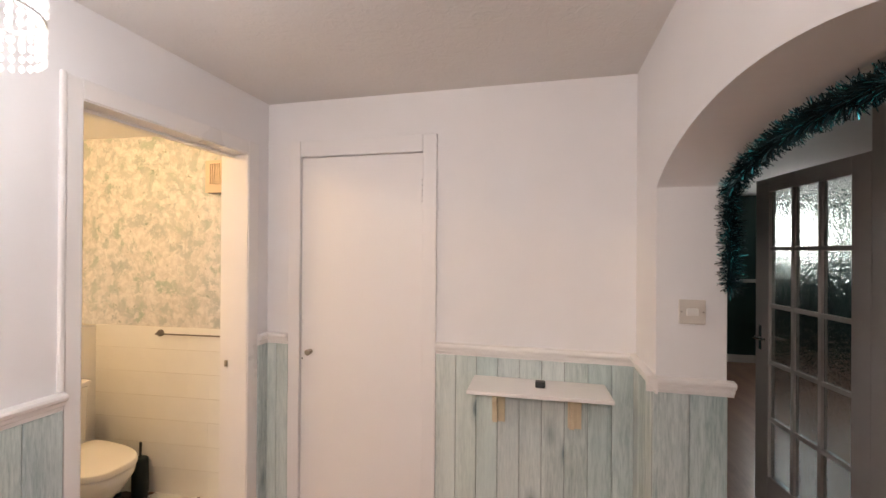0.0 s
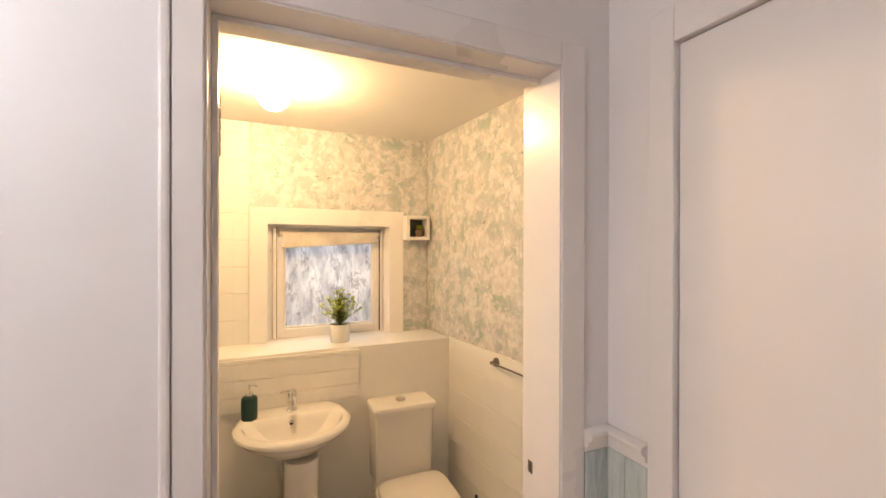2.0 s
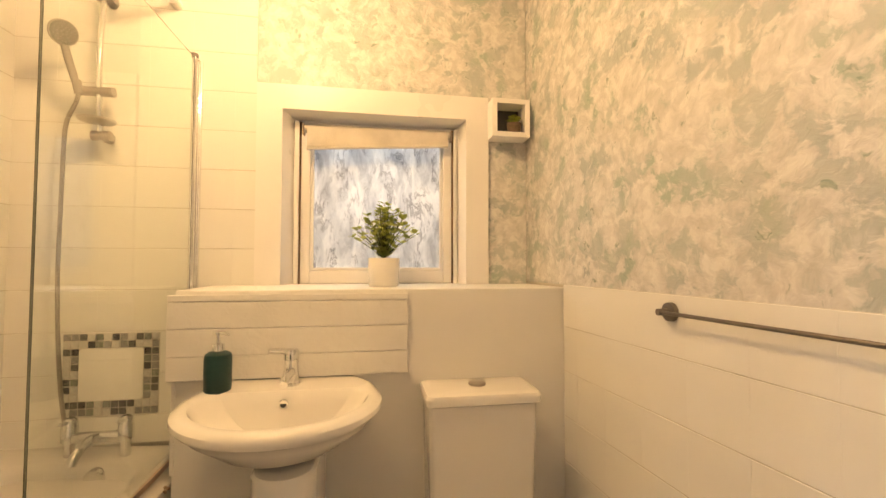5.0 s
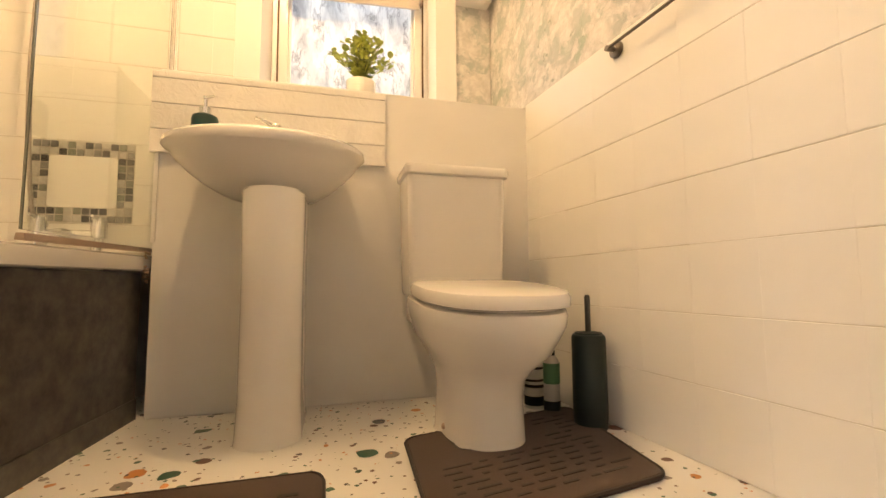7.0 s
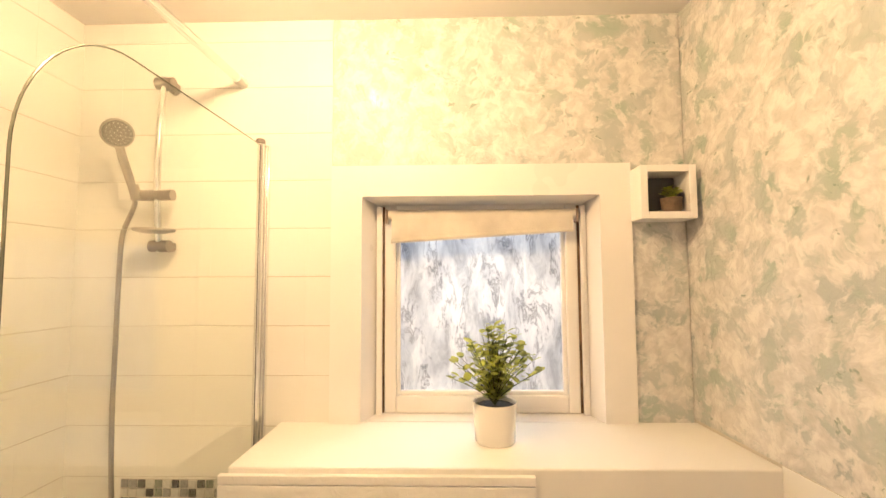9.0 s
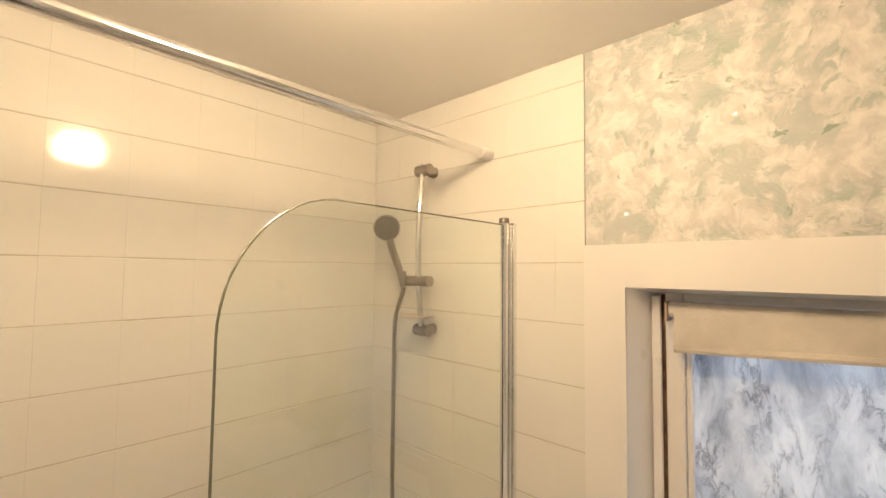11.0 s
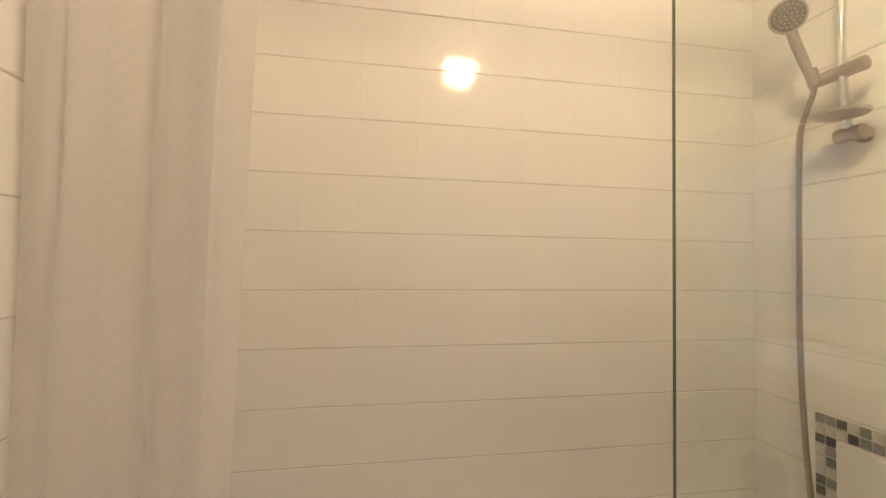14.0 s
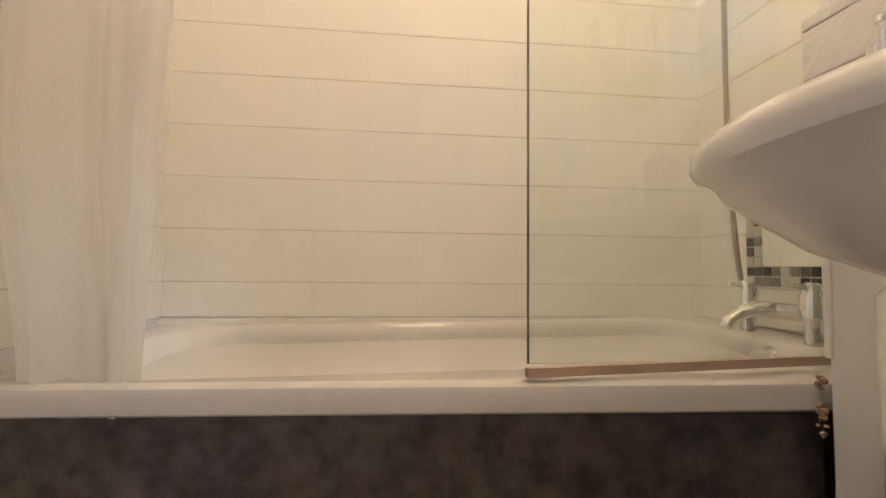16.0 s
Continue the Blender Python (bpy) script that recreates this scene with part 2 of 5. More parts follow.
def terrazzo():
    m, nt, b = nodes("terrazzo vinyl")
    vec = coords(nt)
    wob = noise_tex(nt, vec, 30, 2, 0.5)
    v2 = nt.nodes.new("ShaderNodeVectorMath")
    v2.operation = "MULTIPLY_ADD"
    nt.links.new(wob.outputs["Color"], v2.inputs[0])
    v2.inputs[1].default_value = (0.02, 0.02, 0.0)
    nt.links.new(vec, v2.inputs[2])
    col = ramp(nt, noise_tex(nt, vec, 3, 3).outputs[0], [(0.3, (0.78, 0.77, 0.74)), (0.7, (0.84, 0.83, 0.80))])
    for scale, size, share in ((15, 0.24, 0.13), (32, 0.22, 0.14), (75, 0.24, 0.16)):
        vo = nt.nodes.new("ShaderNodeTexVoronoi")
        vo.voronoi_dimensions = "2D"
        vo.inputs["Scale"].default_value = scale
        nt.links.new(v2.outputs[0], vo.inputs["Vector"])
        sep = nt.nodes.new("ShaderNodeSeparateColor")
        nt.links.new(vo.outputs["Color"], sep.inputs[0])
        hue = ramp(nt, sep.outputs[0], [(0.0, (0.02, 0.10, 0.05)), (0.25, (0.13, 0.045, 0.02)), (0.45, (0.26, 0.22, 0.20)), (0.68, (0.62, 0.25, 0.07)), (0.86, (0.06, 0.05, 0.05))])
        hue.node.color_ramp.interpolation = "CONSTANT"
        lim = nt.nodes.new("ShaderNodeMath")
        lim.operation = "MULTIPLY"
        lim.inputs[1].default_value = size * 1.5
        nt.links.new(sep.outputs[1], lim.inputs[0])
        near = nt.nodes.new("ShaderNodeMath")
        near.operation = "LESS_THAN"
        nt.links.new(vo.outputs["Distance"], near.inputs[0])
        nt.links.new(lim.outputs[0], near.inputs[1])
        some = nt.nodes.new("ShaderNodeMath")
        some.operation = "LESS_THAN"
        nt.links.new(sep.outputs[2], some.inputs[0])
        some.inputs[1].default_value = share
        both = nt.nodes.new("ShaderNodeMath")
        both.operation = "MULTIPLY"
        nt.links.new(near.outputs[0], both.inputs[0])
        nt.links.new(some.outputs[0], both.inputs[1])
        col = mix(nt, both.outputs[0], col, hue)
    nt.links.new(col, b.inputs["Base Color"])
    b.inputs["Roughness"].default_value = 0.32
    nt.links.new(bump(nt, noise_tex(nt, vec, 180, 2).outputs[0], 0.1, 0.0006), b.inputs["Normal"])
    return m


def fabric(name, color, weave=900.0, fuzz=0.5, clear=0.0):
    m, nt, b = nodes(name)
    vec = coords(nt)
    broad, fine = noise_tex(nt, vec, 6, 4, 0.6), noise_tex(nt, vec, weave / 3, 2, 0.6)
    nt.links.new(ramp(nt, broad.outputs[0], [(0.3, tuple(c * 0.82 for c in color)), (0.7, tuple(min(1, c * 1.15) for c in color))]), b.inputs["Base Color"])
    b.inputs["Roughness"].default_value = 0.9
    b.inputs["Sheen Weight"].default_value = fuzz * 0.2
    nt.links.new(bump(nt, fine.outputs[0], 0.6, 0.002), b.inputs["Normal"])
    if clear:
        out = nt.nodes["Material Output"]
        tr = nt.nodes.new("ShaderNodeBsdfTranslucent")
        tr.inputs[0].default_value = (*color, 1)
        mx = nt.nodes.new("ShaderNodeMixShader")
        mx.inputs[0].default_value = clear
        nt.links.new(b.outputs[0], mx.inputs[1])
        nt.links.new(tr.outputs[0], mx.inputs[2])
        nt.links.new(mx.outputs[0], out.inputs[0])
    return m


def glass(name, color=(0.97, 1, 0.98), rough=0.0, ior=1.45, wavy=0.0):
    m, nt, b = nodes(name)
    b.inputs["Base Color"].default_value = (*color, 1)
    b.inputs["Transmission Weight"].default_value = 1
    b.inputs["Roughness"].default_value, b.inputs["IOR"].default_value = rough, ior
    if wavy:
        nt.links.new(bump(nt, noise_tex(nt, coords(nt), 45, 2, 0.5, 1.0).outputs[0], wavy, 0.01), b.inputs["Normal"])
    return m


def glow(name, color, strength):
    m, nt, b = nodes(name)
    b.inputs["Base Color"].default_value = (0.8, 0.8, 0.8, 1)
    b.inputs["Emission Color"].default_value = (*color, 1)
    b.inputs["Emission Strength"].default_value = strength
    return m


M = {
    "hall": surface("hall matt paint", (0.80, 0.79, 0.80), 0.6, vary=0.03, scale=1.6, grain=90, relief=0.18, depth=0.0012),
    "hall_ceiling": surface("stippled ceiling paint", (0.76, 0.74, 0.72), 0.75, vary=0.04, scale=1.4, grain=24, relief=0.5, depth=0.006, warp=1.5),
    "ceiling": surface("ceiling paint", (0.86, 0.84, 0.81), 0.7, vary=0.03, scale=1.3, grain=40, relief=0.2, depth=0.002),
    "gloss": surface("white gloss paint", (0.82, 0.80, 0.79), 0.28, vary=0.03, scale=2.5, grain=25, relief=0.10, depth=0.001),
    "satin": surface("white satin paint", (0.80, 0.79, 0.77), 0.36, vary=0.03, scale=3, grain=18, relief=0.18, depth=0.002),
    "masonry": surface("white painted stone sheet", (0.80, 0.79, 0.77), 0.35, vary=0.04, scale=5, grain=20, relief=0.6, depth=0.004, warp=2.2),
    "tile": surface("white glazed tile", (0.83, 0.82, 0.79), 0.10, vary=0.02, scale=2, grain=9, relief=0.10, depth=0.003, coat=0.3, island=0.012),
    "painted_tile": surface("white painted tile", (0.81, 0.80, 0.77), 0.30, vary=0.03, scale=2.5, grain=30, relief=0.2, depth=0.001, island=0.015),
    "grout": surface("aged grout", (0.58, 0.54, 0.48), 0.8, vary=0.06, scale=9, grain=150, relief=0.3),
    "ceramic": surface("white vitreous china", (0.84, 0.82, 0.79), 0.09, vary=0.012, scale=2, grain=6, relief=0.03, coat=0.4),
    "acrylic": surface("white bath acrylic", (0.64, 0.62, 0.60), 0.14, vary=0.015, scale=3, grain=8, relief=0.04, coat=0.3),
    "plastic": surface("white moulded plastic", (0.80, 0.79, 0.76), 0.3, vary=0.02, relief=0.04),
    "chrome": surface("chrome", (0.82, 0.82, 0.82), 0.10, 1.0, vary=0.04, scale=20, relief=0.03),
    "nickel": surface("brushed nickel", (0.42, 0.38, 0.34), 0.32, 1.0, vary=0.08, scale=30, relief=0.05),
    "pewter": surface("dark pewter", (0.20, 0.175, 0.155), 0.38, 0.9, vary=0.1, scale=30, relief=0.08),
    "black": surface("black plastic", (0.018, 0.02, 0.022), 0.4, vary=0.1, relief=0.05),
    "green_plastic": surface("dark green plastic", (0.004, 0.014, 0.015), 0.5, vary=0.12, scale=10, relief=0.08),
    "green_glass": surface("dark green frosted glass", (0.003, 0.036, 0.034), 0.35, vary=0.1, scale=8, relief=0.04),
    "panel": surface("dark grey stone laminate", (0.070, 0.060, 0.054), 0.35, vary=0.6, scale=24, grain=30, relief=0.1),
    "dirt": surface("stained sealant", (0.34, 0.24, 0.17), 0.7, vary=0.4, scale=40, grain=120, relief=0.8, depth=0.003),
    "door_paint": surface("white eggshell door paint", (0.80, 0.785, 0.79), 0.46, vary=0.012, scale=2.0, grain=40, relief=0.08, depth=0.0008),
    "gap": surface("brown stained joint", (0.20, 0.12, 0.07), 0.8, vary=0.5, scale=30, grain=90, relief=0.5),
    "paper": wallpaper(),
    "film": marble_film(),
    "plank": wood("blue-grey washed pine", (0.27, 0.36, 0.38), (0.68, 0.73, 0.73)),
    "pine": wood("bare pine", (0.56, 0.44, 0.29), (0.74, 0.63, 0.47), knots=False),
    "laminate": wood("warm laminate flooring", (0.28, 0.13, 0.085), (0.46, 0.25, 0.17), 0.35, (9, 0.8, 9), False),
    "terrazzo": terrazzo(),
    "mat": fabric("dark brown pile", (0.060, 0.036, 0.026)),
    "rib": fabric("flattened brown pile", (0.024, 0.015, 0.012)),
    "blind": fabric("beige blind fabric", (0.60, 0.56, 0.51), 600, 0.2),
    "curtain": curtain_cloth(),
    "glass": glass("clear glass", (0.95, 0.985, 0.955)),
    "rough_glass": glass("obscured glass", (0.85, 0.92, 0.93), 0.08, 1.45, 0.25),
    "seal": surface("brown rubber seal", (0.40, 0.30, 0.24), 0.5, vary=0.2),
    "green_wall": surface("dark green wall paint", (0.010, 0.045, 0.042), 0.5, vary=0.1, relief=0.1),
    "door_grey": surface("grey-brown door paint", (0.70, 0.66, 0.64), 0.4, vary=0.06, relief=0.1),
    "globe": glow("lit opal glass", (1.0, 0.68, 0.37), 192.0),
    "crystal": glow("lit crystal beads", (0.95, 0.95, 1.0), 0.55),
    "leaf": surface("artificial leaves", (0.40, 0.45, 0.09), 0.45, vary=0.35, scale=25, grain=60, relief=0.1),
    "stem": surface("plant stems", (0.08, 0.10, 0.03), 0.6, vary=0.2),
    "soil": surface("dark potting grit", (0.03, 0.022, 0.016), 0.9, vary=0.4, scale=80, grain=200, relief=0.8, depth=0.003),
    "glass_edge": surface("polished glass edge", (0.19, 0.20, 0.16), 0.15, vary=0.1, relief=0),
    "spray": surface("grey spray plate", (0.16, 0.15, 0.14), 0.4, vary=0.1),
    "dish": surface("milky plastic", (0.62, 0.57, 0.52), 0.3, vary=0.05),
    "chip_black": surface("black glass chip", (0.02, 0.02, 0.022), 0.15, vary=0.2),
    "chip_dark": surface("slate glass chip", (0.09, 0.09, 0.09), 0.2, vary=0.3, scale=60),
    "chip_grey": surface("grey glass chip", (0.26, 0.26, 0.25), 0.2, vary=0.35, scale=60),
    "chip_pale": surface("pale stone chip", (0.55, 0.54, 0.51), 0.3, vary=0.15, scale=60),
    "chip_green": surface("grey-green glass chip", (0.20, 0.23, 0.18), 0.2, vary=0.3, scale=60),
    "plastic_gloss": surface("white glossy plastic", (0.83, 0.81, 0.78), 0.13, vary=0.015, scale=3, grain=8, relief=0.03, coat=0.2),
    "bottle_white": surface("white bottle plastic", (0.70, 0.70, 0.68), 0.3, vary=0.05),
    "bottle_green": surface("green label", (0.10, 0.30, 0.16), 0.4, vary=0.1),
    "fan": surface("yellowed cream plastic", (0.62, 0.47, 0.33), 0.4, vary=0.06),
    "fan_dark": surface("brown grille back", (0.20, 0.12, 0.07), 0.6, vary=0.1),
    "back_grey": surface("dark grey card", (0.10, 0.10, 0.095), 0.6, vary=0.1),
    "pot_brown": surface("brown clay", (0.13, 0.085, 0.055), 0.7, vary=0.3, scale=60),
    "tinsel": surface("dark tinsel foil", (0.010, 0.035, 0.042), 0.25, 0.7, vary=0.5, scale=30, relief=0),
    "tinsel_bright": surface("teal tinsel foil", (0.05, 0.42, 0.48), 0.2, 0.8, vary=0.3, scale=30, relief=0),
}


# ---- building helpers ----
ORIGIN = {}


def thing(name, base, label, category, group="", kind=""):
    ob = new(name)
    ob.location = base
    ORIGIN[ob] = Vector(base)
    return tagged(ob, label, category, group, kind)


def part(name, bm, material, parent=None, label="", smooth=False, kind="", at=None):
    """Links bm, given in world metres, as one mesh under parent."""
    if parent is None:
        org = Vector(at) if at else Vector((0, 0, 0))
    else:
        org = ORIGIN[parent]
    bmesh.ops.recalc_face_normals(bm, faces=bm.faces)
    bmesh.ops.translate(bm, vec=-org, verts=bm.verts)
    me = bpy.data.meshes.new(name)
    bm.to_mesh(me)
    bm.free()
    if smooth:
        me.shade_smooth()
        me.set_sharp_from_angle(angle=radians(38))
    me.materials.append(material)
    ob = new(name, me)
    if parent is None:
        ob.location = org
    else:
        ob.parent = parent
    ORIGIN[ob] = org
    return tagged(ob, label, kind=kind)


def structure(name, bm, material, label="", smooth=False, at=None):
    return part(name, bm, material, None, label, smooth, "structure", at)


def box(bm, x0, x1, y0, y1, z0, z1, bevel=0.0, segs=2):
    m = Matrix.LocRotScale(((x0 + x1) / 2, (y0 + y1) / 2, (z0 + z1) / 2), None, (abs(x1 - x0), abs(y1 - y0), abs(z1 - z0)))
    vs = bmesh.ops.create_cube(bm, size=1, matrix=m)["verts"]
    if bevel:
        es = {e for v in vs for e in v.link_edges}
        bmesh.ops.bevel(bm, geom=list(es), offset=bevel, segments=segs, profile=0.5, affect="EDGES")
    return bm


def boxes(*rows, bevel=0.0):
    bm = bmesh.new()
    for r in rows:
        box(bm, *r, bevel=bevel)
    return bm


def lathe(bm, cx, cy, profile, n=32, sx=1.0, sy=1.0, cap=True):
    """profile: (radius, z) from bottom to top."""
    rings = []
    for r, z in profile:
        rings.append([bm.verts.new((cx + sx * r * math.cos(math.tau * i / n), cy + sy * r * math.sin(math.tau * i / n), z)) for i in range(n)])
    for a, b in zip(rings, rings[1:]):
        for i in range(n):
            bm.faces.new((a[i], a[(i + 1) % n], b[(i + 1) % n], b[i]))
    if cap:
        bm.faces.new(rings[0][::-1])
        bm.faces.new(rings[-1])
    return bm


def tube(bm, pts, r, n=12, cap=True):
    """A round rod along pts; r may be one radius or one for each point."""
    pts = [Vector(p) for p in pts]
    rings, up = [], Vector((0, 0, 1))
    for i, p in enumerate(pts):
        d = (pts[min(i + 1, len(pts) - 1)] - pts[max(i - 1, 0)]).normalized()
        ref = up if abs(d.dot(up)) < 0.95 else Vector((0, 1, 0))
        a = d.cross(ref).normalized()
        b = d.cross(a)
        rr = r[i] if isinstance(r, (list, tuple)) else r
        rings.append([bm.verts.new(p + rr * (math.cos(math.tau * k / n) * a + math.sin(math.tau * k / n) * b)) for k in range(n)])
    for s, t in zip(rings, rings[1:]):
        for k in range(n):
            bm.faces.new((s[k], s[(k + 1) % n], t[(k + 1) % n], t[k]))
    if cap:
        bm.faces.new(rings[0])
        bm.faces.new(rings[-1][::-1])
    return bm


def loft(bm, rings, cap=True):
    vs = [[bm.verts.new(p) for p in ring] for ring in rings]
    n = len(vs[0])
    for a, b in zip(vs, vs[1:]):
        for i in range(n):
            bm.faces.new((a[i], a[(i + 1) % n], b[(i + 1) % n], b[i]))
    if cap:
        bm.faces.new(vs[0])
        bm.faces.new(vs[-1])
    return bm


def extrude_profile(bm, prof, axis, a, b, flip=1):
    """Pushes a closed profile of (out, z) pairs along an axis: 'x' means it runs in x and out is y."""
    def place(s, o, z):
        return (s, o, z) if axis == "x" else (o, s, z)
    r0, r1 = [bm.verts.new(place(a, o, z)) for o, z in prof], [bm.verts.new(place(b, o, z)) for o, z in prof]
    n = len(prof)
    for i in range(n):
        bm.faces.new((r0[i], r0[(i + 1) % n], r1[(i + 1) % n], r1[i]))
    bm.faces.new(r0)
    bm.faces.new(r1[::-1])
    return bm


# ---- structure: bathroom ----
T = 0.12
WIN_Y0, WIN_Y1, WIN_Z0, WIN_Z1 = 1.356, 2.078, 1.066, 1.742      # window opening
structure("floor", boxes((WEST - T, HALL_W - 0.001, SOUTH - T, NORTH + T, -0.1, 0.0)), M["terrazzo"], "white vinyl floor with a printed multicoloured terrazzo pattern", at=(-2, 1.4, 0))
structure("ceiling", boxes((WEST - T, EAST + 0.001, SOUTH - T, NORTH + T, BATH_CEIL, BATH_CEIL + 0.1)), M["ceiling"], "white painted bathroom ceiling", at=(-2, 1.4, BATH_CEIL))
wb = bmesh.new()
R = 0.021
box(wb, WEST - 0.2, WEST, SOUTH - T, WIN_Y0 - R, 0, BATH_CEIL)
box(wb, WEST - 0.2, WEST, WIN_Y1 + R, NORTH + T, 0, BATH_CEIL)
box(wb, WEST - 0.2, WEST, WIN_Y0 - R, WIN_Y1 + R, 0, WIN_Z0 - R)
box(wb, WEST - 0.2, WEST, WIN_Y0 - R, WIN_Y1 + R, WIN_Z1 + R, BATH_CEIL)
wall_west = structure("wall_west", wb, M["grout"], "bathroom window wall with tiles beside the bath", at=(WEST, 1.4, 0))
wall_south = structure("wall_south", boxes((WEST - 0.2, HALL_W - 0.02, SOUTH - T, SOUTH, 0, BATH_CEIL)), M["grout"], "bathroom wall tiled white over the bath", at=(-2, SOUTH, 0))


def north(x):
    """The north wall of the bathroom runs slightly out of square."""
    return 2.345 + 0.075 * (x - WEST)


def slanted(x0, x1, off0, off1, z0, z1, bm=None):
    bm = bm or bmesh.new()
    pts = [(x0, north(x0) - off0), (x1, north(x1) - off0), (x1, north(x1) - off1), (x0, north(x0) - off1)]
    loft(bm, [[(x, y, z0) for x, y in pts], [(x, y, z1) for x, y in pts]])
    return bm


wall_north = structure("wall_north", slanted(WEST - 0.01, HALL_W - 0.02, 0, -0.06, 0, BATH_CEIL), M["grout"], "bathroom wall with white tiles below and marbled wallpaper above", at=(-2, NORTH, 0))

# wall between bathroom and hall, with its doorway
wall_door = structure("wall_east", boxes((EAST, HALL_W, SOUTH, DOOR_Y0 - 0.012, 0, HALL_CEIL), (EAST, HALL_W, DOOR_Y1 + 0.012, 2.50, 0, HALL_CEIL),
                                         (EAST, HALL_W, DOOR_Y0 - 0.012, DOOR_Y1 + 0.012, DOOR_Z + 0.012, HALL_CEIL)), M["hall"], "white painted wall between bathroom and hall", at=(-1.17, 1.6, 0))

# wallpaper sheets
structure("wallpaper_north", slanted(WEST, EAST, 0.004, -0.001, 1.076, BATH_CEIL), M["paper"], "glossy marbled wallpaper in cream, grey and pale green", at=(-2.0, NORTH, 1.6))
structure("wallpaper_west", boxes((WEST, WEST + 0.004, 1.262, 2.338, WIN_Z1 + 0.08, BATH_CEIL), (WEST, WEST + 0.004, 2.165, 2.338, LEDGE_Z, WIN_Z1 + 0.08)),
          M["paper"], "glossy marbled wallpaper in cream, grey and pale green", at=(WEST, 1.9, 1.6))

# boxed ledge
led = bmesh.new()
box(led, WEST, LEDGE_X, LEDGE_Y, 2.37, 0, LEDGE_Z, 0.004)
structure("window_ledge", led, M["satin"], "white painted boxed ledge under the window, behind the basin and toilet", at=(-2.7, 1.7, 0))

# window
win = thing("window_1", (WEST, (WIN_Y0 + WIN_Y1) / 2, WIN_Z0), "small white framed bathroom window with marbled film on the pane", "window", kind="structure")
fr = bmesh.new()
W0, W1, ZT = 1.262, 2.172, 1.838
a = [(W0, LEDGE_Z), (W0, ZT), (W1, ZT), (W1, LEDGE_Z)]
b = [(WIN_Y0, LEDGE_Z), (WIN_Y0, WIN_Z1), (WIN_Y1, WIN_Z1), (WIN_Y1, LEDGE_Z)]
for i in range(3):
    quad = [a[i], a[i + 1], b[i + 1], b[i]]
    lo = [fr.verts.new((WEST + 0.001, y, z)) for y, z in quad]
    hi = [fr.verts.new((WEST + 0.019, y + (0.0015 if y < 1.7 else -0.0015), z)) for y, z in quad]
    fr.faces.new(hi)
    fr.faces.new(lo[::-1])
    for k in range(4):
        fr.faces.new((lo[k], lo[(k + 1) % 4], hi[(k + 1) % 4], hi[k]))
part("architrave", fr, M["gloss"], win, "wide white gloss window surround with mitred corners")
XP = -2.955
F0, F1, FT, G0, G1, GZ0, GZ1 = 1.412, 2.034, 1.722, 1.462, 1.984, 1.132, 1.70
RX0, RX1 = XP - 0.002, WEST + 0.010


def reveal_side(y_in, y_out, side):
    """A splayed lining board, closing towards the window."""
    bm = bmesh.new()
    foot = [(RX0, y_in), (RX1, y_out), (RX1, y_out + side * 0.02), (RX0, y_in + side * (abs(y_in - y_out) + 0.02))]
    return loft(bm, [[(x, y, z) for x, y in foot] for z in (WIN_Z0, WIN_Z1)])


part("reveal", reveal_side(F0 - 0.012, WIN_Y0, -1), M["gloss"], win)
part("reveal", reveal_side(F1 + 0.012, WIN_Y1, 1), M["gloss"], win)
rv = bmesh.new()
loft(rv, [[(RX0, y, FT + 0.004), (RX1, y, WIN_Z1), (RX1, y, WIN_Z1 + 0.02), (RX0, y, WIN_Z1 + 0.02)] for y in (WIN_Y0, WIN_Y1)])
part("reveal", rv, M["gloss"], win)
part("reveal_sill", boxes((XP - 0.03, WEST - 0.0005, WIN_Y0, WIN_Y1, WIN_Z0 - 0.02, LEDGE_Z)), M["gloss"], win)
part("lining_bead", boxes((XP + 0.030, XP + 0.042, F0 - 0.022, F0 - 0.004, WIN_Z0, FT), (XP + 0.030, XP + 0.042, F1 + 0.004, F1 + 0.022, WIN_Z0, FT), bevel=0.002), M["gloss"], win)
part("stained_gap", boxes((XP - 0.010, XP + 0.016, F0 - 0.008, F0, WIN_Z0, FT + 0.003), (XP - 0.010, XP + 0.016, F1, F1 + 0.008, WIN_Z0, FT + 0.003)), M["gap"], win, "brown stained gap beside the window frame")
frm = boxes((XP - 0.03, XP + 0.02, F0 + 0.0005, G0 - 0.012, WIN_Z0, WIN_Z1), (XP - 0.03, XP + 0.02, G1 + 0.012, F1 - 0.0005, WIN_Z0, WIN_Z1),
            (XP - 0.03, XP + 0.02, G0 - 0.012, G1 + 0.012, WIN_Z0, GZ0 - 0.012), (XP - 0.03, XP + 0.02, G0 - 0.012, G1 + 0.012, GZ1 + 0.012, WIN_Z1), bevel=0.004)
wframe = part("window_frame", frm, M["gloss"], win)
part("side_filler", boxes((XP - 0.03, XP - 0.012, WIN_Y0 - 0.02, F0 - 0.001, WIN_Z0, WIN_Z1), (XP - 0.03, XP - 0.012, F1 + 0.001, WIN_Y1 + 0.02, WIN_Z0, WIN_Z1)), M["gloss"], win)
bead = boxes((XP - 0.02, XP + 0.008, G0 - 0.012, G0, GZ0 - 0.012, GZ1 + 0.012), (XP - 0.02, XP + 0.008, G1, G1 + 0.012, GZ0 - 0.012, GZ1 + 0.012),
             (XP - 0.02, XP + 0.008, G0, G1, GZ0 - 0.012, GZ0), (XP - 0.02, XP + 0.008, G0, G1, GZ1, GZ1 + 0.012), bevel=0.002)
part("glazing_bead", bead, M["gloss"], wframe)
